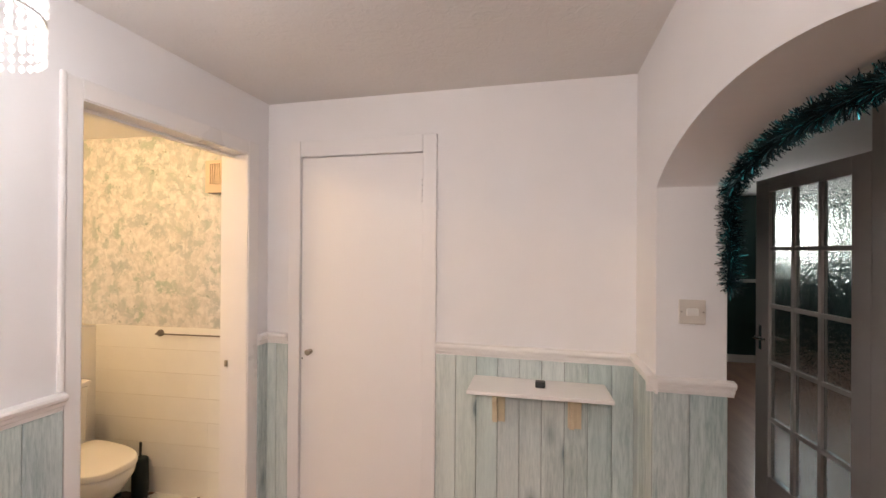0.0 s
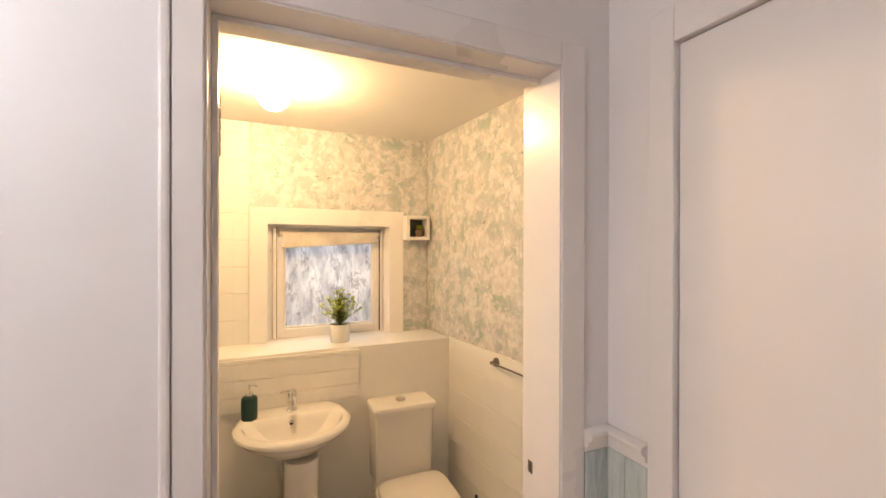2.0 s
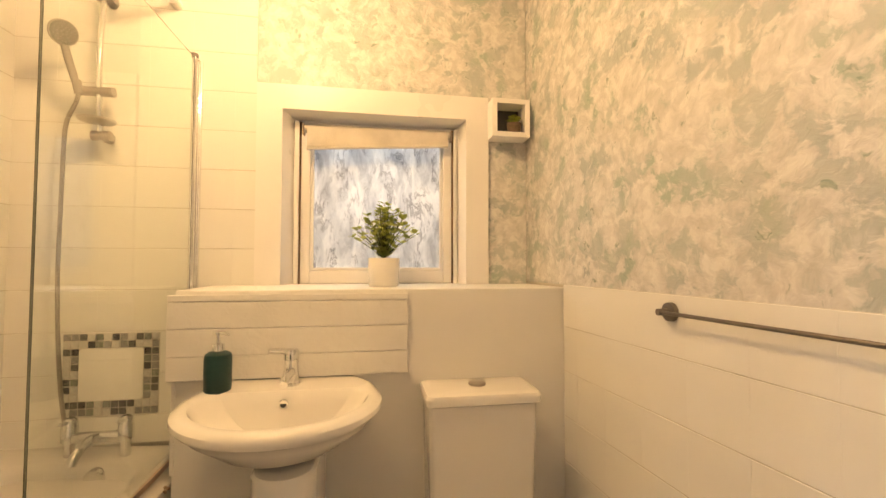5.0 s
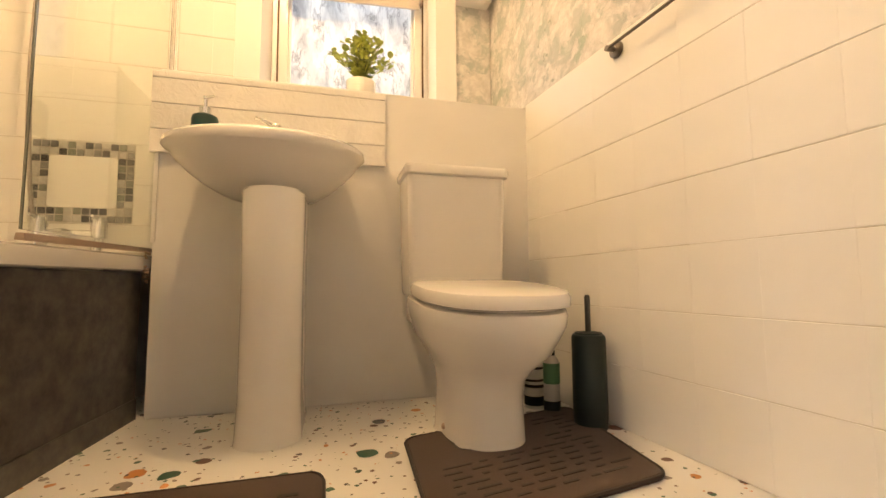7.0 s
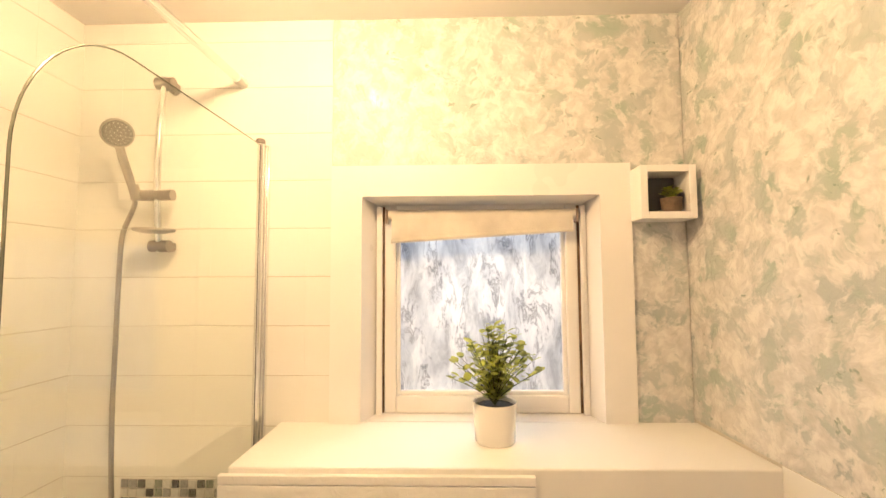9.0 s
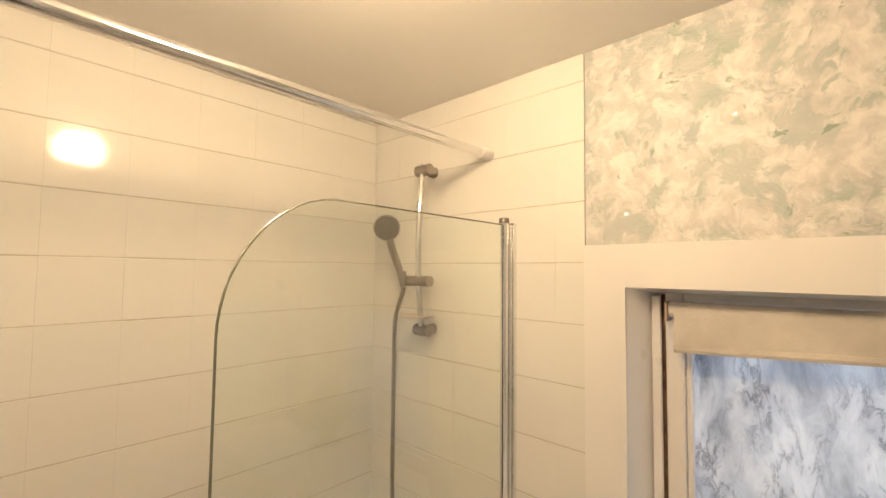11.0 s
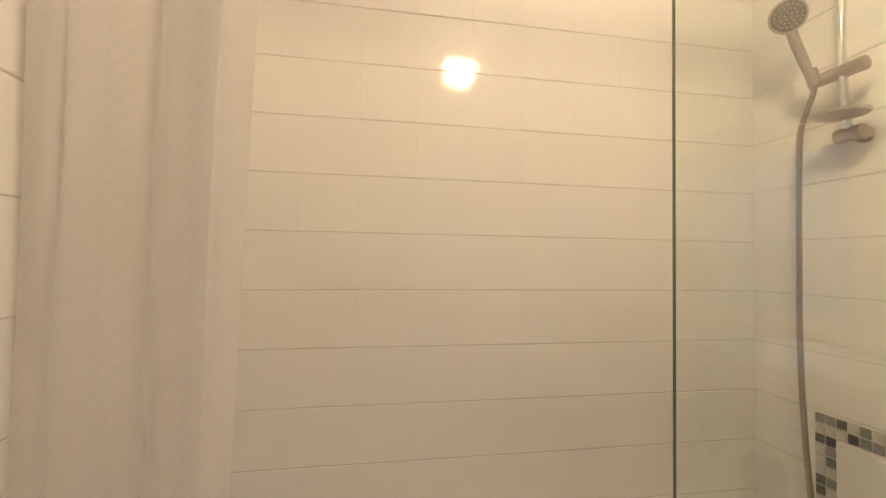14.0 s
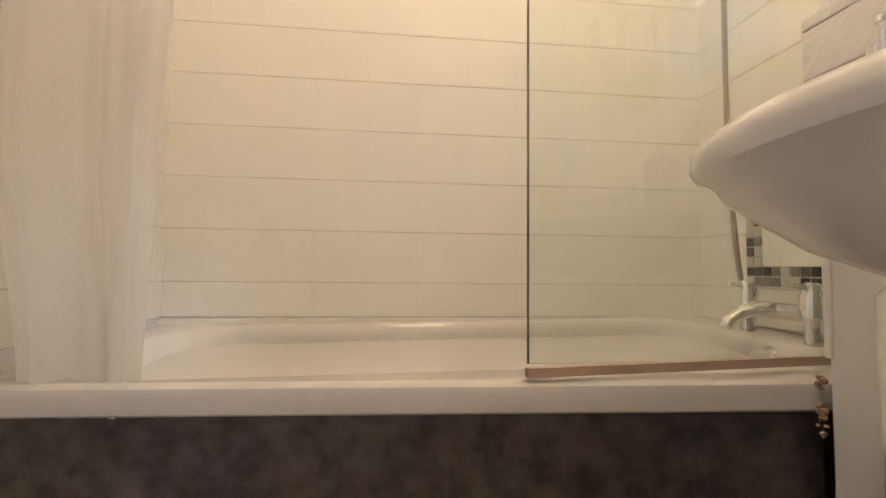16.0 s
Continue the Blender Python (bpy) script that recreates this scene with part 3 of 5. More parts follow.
part("pane", boxes((XP - 0.014, XP - 0.008, G0, G1, GZ0, GZ1)), M["film"], win, "window pane covered with grey marbled film").visible_shadow = False

# bathroom doorway frame
dfr = thing("door_frame", (-1.17, 1.6, 0), "white gloss bathroom door frame with steel hinges", "door frame", kind="structure")
part("jamb", boxes((EAST - 0.004, HALL_W + 0.004, DOOR_Y0 - 0.012, DOOR_Y0, 0, DOOR_Z)), M["gloss"], dfr)
part("jamb", boxes((EAST - 0.004, HALL_W + 0.004, DOOR_Y1, DOOR_Y1 + 0.012, 0, DOOR_Z)), M["gloss"], dfr)
part("lintel", boxes((EAST - 0.004, HALL_W + 0.004, DOOR_Y0 - 0.012, DOOR_Y1 + 0.012, DOOR_Z, DOOR_Z + 0.012)), M["gloss"], dfr)
XH = HALL_W
part("casing", boxes((XH, XH + 0.009, 1.158, DOOR_Y0 - 0.004, 0, 2.125), bevel=0.003), M["gloss"], dfr)
part("casing", boxes((XH, XH + 0.009, DOOR_Y1 + 0.004, 2.062, 0, 2.125), bevel=0.003), M["gloss"], dfr)
part("casing", boxes((XH, XH + 0.009, DOOR_Y0 - 0.004, DOOR_Y1 + 0.004, DOOR_Z + 0.004, 2.125), bevel=0.003), M["gloss"], dfr)
part("door_stop", boxes((EAST + 0.05, EAST + 0.075, DOOR_Y0, DOOR_Y0 + 0.012, 0, DOOR_Z), (EAST + 0.05, EAST + 0.075, DOOR_Y0 + 0.012, DOOR_Y1, DOOR_Z - 0.012, DOOR_Z), bevel=0.002), M["gloss"], dfr)
part("strike_plate", boxes((-1.222, -1.203, DOOR_Y1 - 0.003, DOOR_Y1, 0.988, 1.020), (-1.217, -1.208, DOOR_Y1 - 0.004, DOOR_Y1 - 0.002, 0.996, 1.012), bevel=0.001), M["nickel"], dfr, "steel strike plate")
for zc in (1.865, 0.25):
    leaf_plate = part("hinge", boxes((EAST + 0.004, EAST + 0.044, DOOR_Y0, DOOR_Y0 + 0.003, zc - 0.065, zc + 0.065), bevel=0.001), M["gloss"], dfr, "painted steel butt hinge")
    knuckles = bmesh.new()
    for k in range(5):
        tube(knuckles, [(EAST - 0.004, DOOR_Y0 + 0.004, zc - 0.065 + k * 0.026), (EAST - 0.004, DOOR_Y0 + 0.004, zc - 0.065 + k * 0.026 + 0.022)], 0.008, 10)
    part("knuckle", knuckles, M["seal"], leaf_plate, "worn brown hinge knuckles", smooth=True)

# ---- structure: hall ----
EX_C = 0.985
structure("floor_hall", boxes((HALL_W, 4.6, HALL_S - T, 7.2, -0.1, 0.0)), M["laminate"], "warm brown laminate floor", at=(1, 2, 0))
structure("ceiling_hall", boxes((HALL_W - 0.145, EX_C, HALL_S - T, NORTH + T, HALL_CEIL, HALL_CEIL + 0.1)), M["hall_ceiling"], "off-white stippled hall ceiling", at=(0, 1, HALL_CEIL))
structure("wall_hall_west", boxes((HALL_W - 0.145, HALL_W, HALL_S - T, SOUTH, 0, HALL_CEIL)), M["hall"], "white painted hall wall", at=(HALL_W, -0.6, 0))
structure("wall_hall_south", boxes((HALL_W, 0.924, HALL_S - T, HALL_S, 0, HALL_CEIL)), M["hall"], "white painted hall wall", at=(0, HALL_S, 0))
CD0, CD1, CDZ = -0.898, -0.229, 2.067
structure("wall_hall_north", boxes((HALL_W, CD0 - 0.01, HALL_N, NORTH + T, 0, HALL_CEIL), (CD1 + 0.01, HALL_E, HALL_N, NORTH + T, 0, HALL_CEIL),
                                   (CD0 - 0.01, CD1 + 0.01, HALL_N, NORTH + T, CDZ + 0.01, HALL_CEIL), (CD0 - 0.01, CD1 + 0.01, NORTH + 0.02, NORTH + T, 0, CDZ + 0.01)),
          M["hall"], "white painted hall wall with a cupboard door", at=(0, HALL_N, 0))

# east wall of the hall with its arch
ARCH_C, ARCH_A, ARCH_B, ARCH_Z, EX = 1.220, 0.598, 0.142, 1.814, 0.968
aw = bmesh.new()
box(aw, HALL_E, EX, ARCH_C + ARCH_A, NORTH + T, 0, HALL_CEIL)
box(aw, HALL_E, EX, HALL_S, ARCH_C - ARCH_A, 0, HALL_CEIL)
n = 36
arc = [(ARCH_C + ARCH_A * math.cos(math.pi * i / n), ARCH_Z + ARCH_B * math.sin(math.pi * i / n) ** 1.6) for i in range(n + 1)]
for (y0, z0), (y1, z1) in zip(arc, arc[1:]):
    q = [aw.verts.new((x, y, z)) for x in (HALL_E, EX) for y, z in ((y0, z0), (y1, z1), (y1, HALL_CEIL), (y0, HALL_CEIL))]
    for f in ((0, 1, 2, 3), (7, 6, 5, 4), (0, 4, 5, 1)):
        aw.faces.new([q[i] for i in f])
bmesh.ops.remove_doubles(aw, verts=aw.verts, dist=0.0001)
structure("wall_arch", aw, M["hall"], "white plastered wall with a flat arch into the next room", at=(HALL_E, 1.2, 0))

# ---- structure: green room behind the arch ----
GC = 2.40
GX = 4.5
WX0, WX1, WZ0, WZ1 = 3.50, 4.38, 1.52, 2.15
structure("ceiling_room", boxes((EX + 0.018, GX, HALL_S, 7.2, GC, GC + 0.1)), M["ceiling"], "cream ceiling of the green room", at=(2.5, 3, GC))
structure("wall_room_north", boxes((EX, WX0, 7.07, 7.2, 0, GC), (WX1, GX + T, 7.07, 7.2, 0, GC), (WX0, WX1, 7.07, 7.2, 0, WZ0), (WX0, WX1, 7.07, 7.2, WZ1, GC)),
          M["green_wall"], "dark green painted wall", at=(2.5, 7.07, 0))
structure("wall_room_east", boxes((GX, GX + T, HALL_S, 7.07, 0, GC)), M["green_wall"], "dark green painted wall", at=(GX, 3, 0))
structure("wall_room_south", boxes((EX, GX, HALL_S - T, HALL_S, 0, GC)), M["green_wall"], "dark green painted wall", at=(2.5, HALL_S, 0))
structure("wall_room_west", boxes((EX + 0.001, EX + 0.016, NORTH + T + 0.001, 7.07, 0, GC), (HALL_E, EX, NORTH + T + 0.001, 7.2, 0, GC)), M["green_wall"], "dark green painted wall", at=(EX, 4, 0))
structure("baseboard_room", boxes((EX, GX, 7.05, 7.07, 0, 0.11), bevel=0.004), M["gloss"], "white skirting board", at=(2.5, 7.05, 0))
structure("dado_room", boxes((EX, WX0, 7.045, 7.07, 1.15, 1.20), bevel=0.006), M["gloss"], "white dado rail", at=(2.5, 7.05, 1.15))
w2 = thing("window_2", ((WX0 + WX1) / 2, 7.1, WZ0), "white framed window of the green room", "window", kind="structure")
part("window_frame", boxes((WX0, WX0 + 0.05, 7.09, 7.14, WZ0, WZ1), (WX1 - 0.05, WX1, 7.09, 7.14, WZ0, WZ1), (WX0 + 0.05, WX1 - 0.05, 7.09, 7.14, WZ0, WZ0 + 0.05),
                           (WX0 + 0.05, WX1 - 0.05, 7.09, 7.14, WZ1 - 0.05, WZ1), (3.915, 3.965, 7.09, 7.14, WZ0 + 0.05, WZ1 - 0.05), bevel=0.004), M["gloss"], w2)
for x0, x1 in ((WX0 + 0.05, 3.915), (3.965, WX1 - 0.05)):
    part("pane", boxes((x0, x1, 7.11, 7.116, WZ0 + 0.05, WZ1 - 0.05)), M["glass"], w2).visible_shadow = False
gr = bmesh.new()
bmesh.ops.create_grid(gr, x_segments=1, y_segments=1, size=300, matrix=Matrix.Translation((0, 0, -0.25)))
structure("ground", gr, surface("damp ground", (0.10, 0.11, 0.06), 0.9, vary=0.3, scale=0.3), "grassy ground outside", at=(0, 0, -0.25))


# ---- dado panelling of the hall ----
def dado_prof(face, sign, z=1.075):
    """The moulded rail: a round top, a step and a small bead."""
    pts = [(0, 0), (0.010, 0.0), (0.012, 0.012), (0.018, 0.016), (0.020, 0.028), (0.030, 0.034), (0.033, 0.044), (0.030, 0.052), (0.012, 0.056), (0, 0.056)]
    return [(face + sign * o, z + h) for o, h in pts]


def planks(name, axis, face, sign, a, b, z1, label, width=0.105):
    """Tongue and groove boards with open joints, on a backing."""
    n = max(1, round(abs(b - a) / width))
    w = (b - a) / n
    t0, t1 = sorted((face, face + sign * 0.004))
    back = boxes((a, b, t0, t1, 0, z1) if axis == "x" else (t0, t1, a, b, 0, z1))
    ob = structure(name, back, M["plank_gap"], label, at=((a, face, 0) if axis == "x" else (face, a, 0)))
    for i in range(n):
        u0, u1 = a + i * w + 0.0012, a + (i + 1) * w - 0.0012
        s0, s1 = sorted((face + sign * 0.004, face + sign * 0.013))
        bm = bmesh.new()
        box(bm, *((u0, u1, s0, s1, 0, z1) if axis == "x" else (s0, s1, u0, u1, 0, z1)), bevel=0.0018, segs=1)
        part("plank", bm, M["plank"], ob)


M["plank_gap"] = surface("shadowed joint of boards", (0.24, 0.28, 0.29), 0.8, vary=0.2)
DZ = 1.083
WOODLABEL = "blue-grey washed pine boarding below the dado rail"
planks("panelling", "x", HALL_N, -1, HALL_W, CD0 - 0.067, DZ, WOODLABEL, 0.07)
planks("panelling", "x", HALL_N, -1, CD1 + 0.07, HALL_E, DZ, WOODLABEL)
planks("panelling", "y", HALL_W, 1, 2.064, HALL_N - 0.013, DZ, WOODLABEL, 0.075)
planks("panelling", "y", HALL_W, 1, HALL_S, 1.155, DZ, WOODLABEL)
planks("panelling", "y", HALL_E, -1, ARCH_C + ARCH_A, HALL_N - 0.013, DZ, WOODLABEL)
planks("panelling", "x", ARCH_C + ARCH_A, -1, HALL_E - 0.013, EX, DZ, WOODLABEL)
rails = [("x", HALL_N, -1, HALL_W + 0.0, CD0 - 0.067), ("x", HALL_N, -1, CD1 + 0.07, HALL_E), ("y", HALL_W, 1, 2.064, HALL_N), ("y", HALL_W, 1, HALL_S, 1.155),
         ("y", HALL_E, -1, ARCH_C + ARCH_A - 0.033, HALL_N), ("x", ARCH_C + ARCH_A, -1, HALL_E - 0.033, EX + 0.02)]
for ax, face, sg, a, b in rails:
    bm = bmesh.new()
    extrude_profile(bm, dado_prof(face, sg, DZ), ax, a, b)
    structure("dado_rail", bm, M["gloss"], "white gloss moulded dado rail")
structure("trim_corner_bead", boxes((HALL_W, HALL_W + 0.014, 1.140, 1.157, DZ + 0.056, 2.13), bevel=0.005), M["gloss"], "white vertical beading beside the door frame")


# ---- bathroom things ----
PART = {}


def rounded(x0, x1, y0, y1, r, z, n=6):
    pts = []
    for cx, cy, a0 in ((x1 - r, y1 - r, 0), (x0 + r, y1 - r, 90), (x0 + r, y0 + r, 180), (x1 - r, y0 + r, 270)):
        for k in range(n + 1):
            a = radians(a0 + 90 * k / n)
            pts.append((cx + r * math.cos(a), cy + r * math.sin(a), z))
    return pts


# bath
bath = thing("bathtub", (-2.05, 0.78, 0), "white acrylic bathtub with a dark grey side panel", "bathtub")
BX0, BX1, BY0, BY1, BZ = WEST + 0.001, EAST - 0.001, SOUTH + 0.001, 1.102, 0.473
IX0, IX1, IY0, IY1 = -2.745, -1.325, 0.500, 0.985
rings = [rounded(BX0, BX1, BY0, BY1 - 0.004, 0.004, BZ - 0.046), rounded(BX0, BX1, BY0, BY1, 0.006, BZ - 0.042), rounded(BX0, BX1, BY0, BY1, 0.006, BZ - 0.016),
         rounded(BX0, BX1, BY0, BY1 - 0.004, 0.006, BZ - 0.005), rounded(BX0, BX1, BY0, BY1 - 0.014, 0.008, BZ), rounded(IX0, IX1, IY0, IY1, 0.13, BZ),
         rounded(IX0 + 0.008, IX1 - 0.010, IY0 + 0.008, IY1 - 0.008, 0.13, BZ - 0.006), rounded(IX0 + 0.018, IX1 - 0.025, IY0 + 0.016, IY1 - 0.016, 0.13, BZ - 0.03),
         rounded(IX0 + 0.04, IX1 - 0.12, IY0 + 0.035, IY1 - 0.035, 0.13, 0.30), rounded(IX0 + 0.07, IX1 - 0.24, IY0 + 0.06, IY1 - 0.06, 0.13, 0.16),
         rounded(IX0 + 0.12, IX1 - 0.33, IY0 + 0.11, IY1 - 0.11, 0.10, 0.125)]


def front_y(x):
    """The bath's front edge, a little out of line with the wall."""
    return 1.100 - 0.078 * (x + 2.555)


def bath_pt(x, y, z):
    if y > 1.0:
        y += front_y(x) - 1.102
    return (x, y, z + (0.015 * (-1.9 - x) + 0.045 * (1.05 - y)) * (1 if z > 0.38 else 0))


rings = [[bath_pt(*p) for p in ring] for ring in rings]
bm = loft(bmesh.new(), rings)
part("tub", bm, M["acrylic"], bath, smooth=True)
bm = bmesh.new()
for o0, o1, z1 in ((0.030, 0.016, 0.428), (0.0155, 0.012, 0.06)):
    loft(bm, [[(x, front_y(x) - o0, 0), (x, front_y(x) - o1, 0), (x, front_y(x) - o1, z1), (x, front_y(x) - o0, z1)] for x in (-2.572, BX1)])
part("side_panel", bm, M["panel"], bath, "dark grey stone-effect bath panel")
bm = tube(bmesh.new(), [(-2.748, 0.815, 0.448), (-2.735, 0.815, 0.448), (-2.715, 0.815, 0.447)], [0.036, 0.036, 0.030], 24)
part("overflow", bm, M["chrome"], bath, "round chrome overflow cover", smooth=True)
bm = bmesh.new()
rnd = random.Random(4)
for k in range(26):
    z = 0.40 + 0.095 * rnd.random()
    bmesh.ops.create_icosphere(bm, subdivisions=1, radius=0.002 + 0.004 * rnd.random(), matrix=Matrix.Translation((LEDGE_X + 0.002 + 0.006 * rnd.random(), 1.100 + 0.012 * rnd.random(), z)))
part("sealant", bm, M["dirt"], bath, "stained flaking brown sealant", smooth=True, kind="stuff")
bm = boxes((BX0, BX1, SOUTH + 0.008, SOUTH + 0.014, BZ + 0.005, BZ + 0.034), bevel=0.003)
part("upstand", bm, M["plastic"], bath, "white silicone line")

# shower screen


def sy(x):
    """The pane stands slightly turned from the wall post."""
    return 1.050 + 0.006 * (-2.112 - x)


scr = thing("shower_screen", (-2.45, 1.03, BZ), "clear glass bath screen with one rounded corner and chrome post", "shower screen")
X1, ZT2, RR = -2.106, 1.898, 0.20
out = [(-2.815, 0.503), (X1, 0.503)]
out += [(X1 - RR + RR * math.cos(radians(a)), ZT2 - 0.225 + 0.225 * math.sin(radians(a))) for a in range(0, 91, 6)]
out += [(-2.815, ZT2)]
bm = bmesh.new()
loft(bm, [[(x, sy(x) - 0.003, z) for x, z in out], [(x, sy(x) + 0.003, z) for x, z in out]])
part("pane", bm, M["glass"], scr, "clear glass pane with polished edge").visible_shadow = False
edge = [(x, sy(x), z) for x, z in out[1:]]
bm = tube(bmesh.new(), edge, 0.0019, 6)
part("pane_edge", bm, M["glass_edge"], scr, "dark polished glass edge")
bm = boxes((-2.856, -2.838, 1.040, 1.070, 0.500, 1.905), (-2.836, -2.831, 1.044, 1.066, 0.500, 1.902), bevel=0.002)
tube(bm, [(-2.818, 1.052, 0.500), (-2.818, 1.052, 1.903)], 0.0115, 16)
part("wall_post", bm, M["chrome"], scr, "chrome wall profile and hinge tube", smooth=True)
bm = lathe(bmesh.new(), -2.818, 1.052, [(0.014, 1.903), (0.014, 1.914), (0.012, 1.917)], 16)
part("end_cap", bm, M["pewter"], scr, smooth=True)
bm = bmesh.new()
loft(bm, [[(x, sy(x) - 0.008, z0), (x, sy(x) + 0.008, z0), (x, sy(x) + 0.006, z0 + 0.014), (x, sy(x) - 0.006, z0 + 0.014)] for x, z0 in ((-2.80, BZ + 0.029), (X1 + 0.002, BZ + 0.009))])
part("bottom_seal", bm, M["seal"], scr, "discoloured brown rubber seal")

# curtain pole and curtain
pole = thing("curtain_pole", (-2.05, 0.977, 2.108), "chrome telescopic shower curtain pole with white end caps", "curtain pole")
part("rod", tube(bmesh.new(), [(-2.835, 0.977, 2.108), (-1.57, 0.977, 2.097)], 0.0125, 20), M["chrome"], pole, smooth=True)
part("sleeve", tube(bmesh.new(), [(-1.575, 0.977, 2.097), (-1.26, 0.977, 2.094)], 0.0150, 20), M["plastic"], pole, smooth=True)
for x0, x1 in ((WEST + 0.0005, -2.805), (-1.275, EAST - 0.0005)):
    part("end_cap", tube(bmesh.new(), [(x0, 0.977, 2.108 if x0 < -2 else 2.094), (x1, 0.977, 2.108 if x0 < -2 else 2.094)], 0.0165, 20), M["plastic"], pole, "white rubber end cap", smooth=True)

cur = thing("shower_curtain", (-1.39, 0.97, 0.42), "white translucent shower curtain bunched at the end of its pole", "shower curtain")
bm = bmesh.new()
NU, NV = 96, 40
grid = []
for j in range(NV + 1):
    v = j / NV
    z = 2.060 - v * 1.638
    low = max(0.0, (v - 0.70) / 0.30)
    x_wall, x_free = -1.262 - 0.065 * low * low * (3 - 2 * low), -1.550 + 0.045 * v
    row = []
    for i in range(NU + 1):
        u = i / NU
        x = x_wall + (x_free - x_wall) * u
        phase = math.tau * (1 - u) * 0.284 / 0.195
        y = 0.966 + (0.026 + 0.010 * v) * math.cos(phase - 1.75 + 0.35 * math.sin(2.4 * v)) * (0.75 + 0.25 * u)
        x += 0.010 * math.sin(2 * phase + 0.4 + 0.8 * v) * (1 - 0.3 * v)
        y += 0.0045 * math.sin(u * 23 + 3 * v) + 0.003 * math.sin(u * 41 - 4 * v) + 0.004 * math.sin(9 * v + 5 * u)
        row.append(bm.verts.new((min(x, -1.256), min(y, 1.012), z + 0.006 * math.sin(u * 21) * (1 if j in (0, NV) else 0))))
    grid.append(row)
uvl = bm.loops.layers.uv.new("UVMap")
for j, (a, b) in enumerate(zip(grid, grid[1:])):
    for i in range(NU):
        f = bm.faces.new((a[i], a[i + 1], b[i + 1], b[i]))
        for lp, (du, dv) in zip(f.loops, ((0, 0), (1, 0), (1, 1), (0, 1))):
            lp[uvl].uv = ((i + du) / NU, (j + dv) / NV)
part("drape", bm, M["curtain"], cur, smooth=True)
for k in range(7):
    x = -1.285 - k * 0.038
    pts = [(x + 0.004 * math.sin(a * 0.5), 0.977 + 0.021 * math.sin(a), 2.093 + 0.023 * math.cos(a)) for a in [math.tau * i / 20 for i in range(21)]]
    part("ring", tube(bmesh.new(), pts, 0.0022, 6, False), M["plastic"], cur, "white plastic curtain ring", smooth=True)

# shower set on the wall
sh = thing("shower_set", (-2.84, 0.76, 1.60), "chrome riser rail with hand shower, milky soap dish and steel hose", "shower")
bm = tube(bmesh.new(), [(-2.800 + 0.020 * math.sin(math.pi * (z - 1.575) / 0.53), 0.760, z) for z in [1.575 + 0.53 * i / 16 for i in range(17)]], 0.0095, 14)
part("riser", bm, M["chrome"], sh, smooth=True)
for zc in (2.088, 1.592):
    bm = tube(bmesh.new(), [(WEST + 0.0095, 0.760, zc), (-2.835, 0.760, zc)], 0.016, 18)
    tube(bm, [(-2.800, 0.735, zc), (-2.800, 0.790, zc)], 0.0175, 18)
    box(bm, -2.84, -2.80, 0.750, 0.785, zc - 0.012, zc + 0.012, 0.003)
    part("bracket", bm, M["nickel"], sh, "grey chrome wall bracket", smooth=True)
bm = tube(bmesh.new(), [(-2.785, 0.690, 1.742), (-2.785, 0.806, 1.742)], 0.0165, 18)
tube(bm, [(-2.775, 0.705, 1.728), (-2.765, 0.700, 1.770)], 0.014, 14)
part("slider", bm, M["nickel"], sh, smooth=True)
bm = tube(bmesh.new(), [(-2.772, 0.702, 1.725), (-2.757, 0.697, 1.78), (-2.735, 0.690, 1.84), (-2.722, 0.686, 1.885), (-2.722, 0.686, 1.900)], [0.010, 0.0115, 0.012, 0.013, 0.020], 14)
part("handle", bm, M["nickel"], sh, "chrome hand shower handle", smooth=True)
hd, hn = Vector((-2.712, 0.690, 1.905)), Vector((0.62, 0.72, -0.30)).normalized()
bm = bmesh.new()
tube(bm, [hd - hn * 0.020, hd - hn * 0.012, hd + hn * 0.004, hd + hn * 0.010], [0.012, 0.034, 0.041, 0.039], 28)
shead = part("shower_head", bm, M["nickel"], sh, smooth=True)
bm = bmesh.new()
tube(bm, [hd + hn * 0.0101, hd + hn * 0.0125], [0.036, 0.035], 28)
part("spray_plate", bm, M["spray"], shead, "dark grey spray plate")
bm = bmesh.new()
e1 = hn.cross(Vector((0, 0, 1))).normalized()
e2 = hn.cross(e1)
for rr, cnt in ((0.008, 5), (0.018, 11), (0.028, 17)):
    for k in range(cnt):
        a = math.tau * k / cnt
        bmesh.ops.create_icosphere(bm, subdivisions=1, radius=0.0013, matrix=Matrix.Translation(hd + hn * 0.013 + e1 * rr * math.cos(a) + e2 * rr * math.sin(a)))
part("nozzle_field", bm, M["plastic"], shead, kind="stuff")
bm = lathe(bmesh.new(), -2.772, 0.762, [(0.030, 1.628), (0.052, 1.634), (0.055, 1.640), (0.050, 1.640), (0.028, 1.634)], 28)
part("soap_dish", bm, M["dish"], sh, "milky plastic soap dish", smooth=True)
pts = [(-2.772, 0.704, 1.722), (-2.768, 0.702, 1.70), (-2.765, 0.690, 1.665), (-2.765, 0.676, 1.625), (-2.768, 0.668, 1.55), (-2.775, 0.660, 1.30), (-2.780, 0.655, 1.10), (-2.780, 0.662, 0.90), (-2.785, 0.672, 0.72), (-2.785, 0.690, 0.60), (-2.780, 0.715, 0.52), (-2.770, 0.725, 0.46)]
dense = []
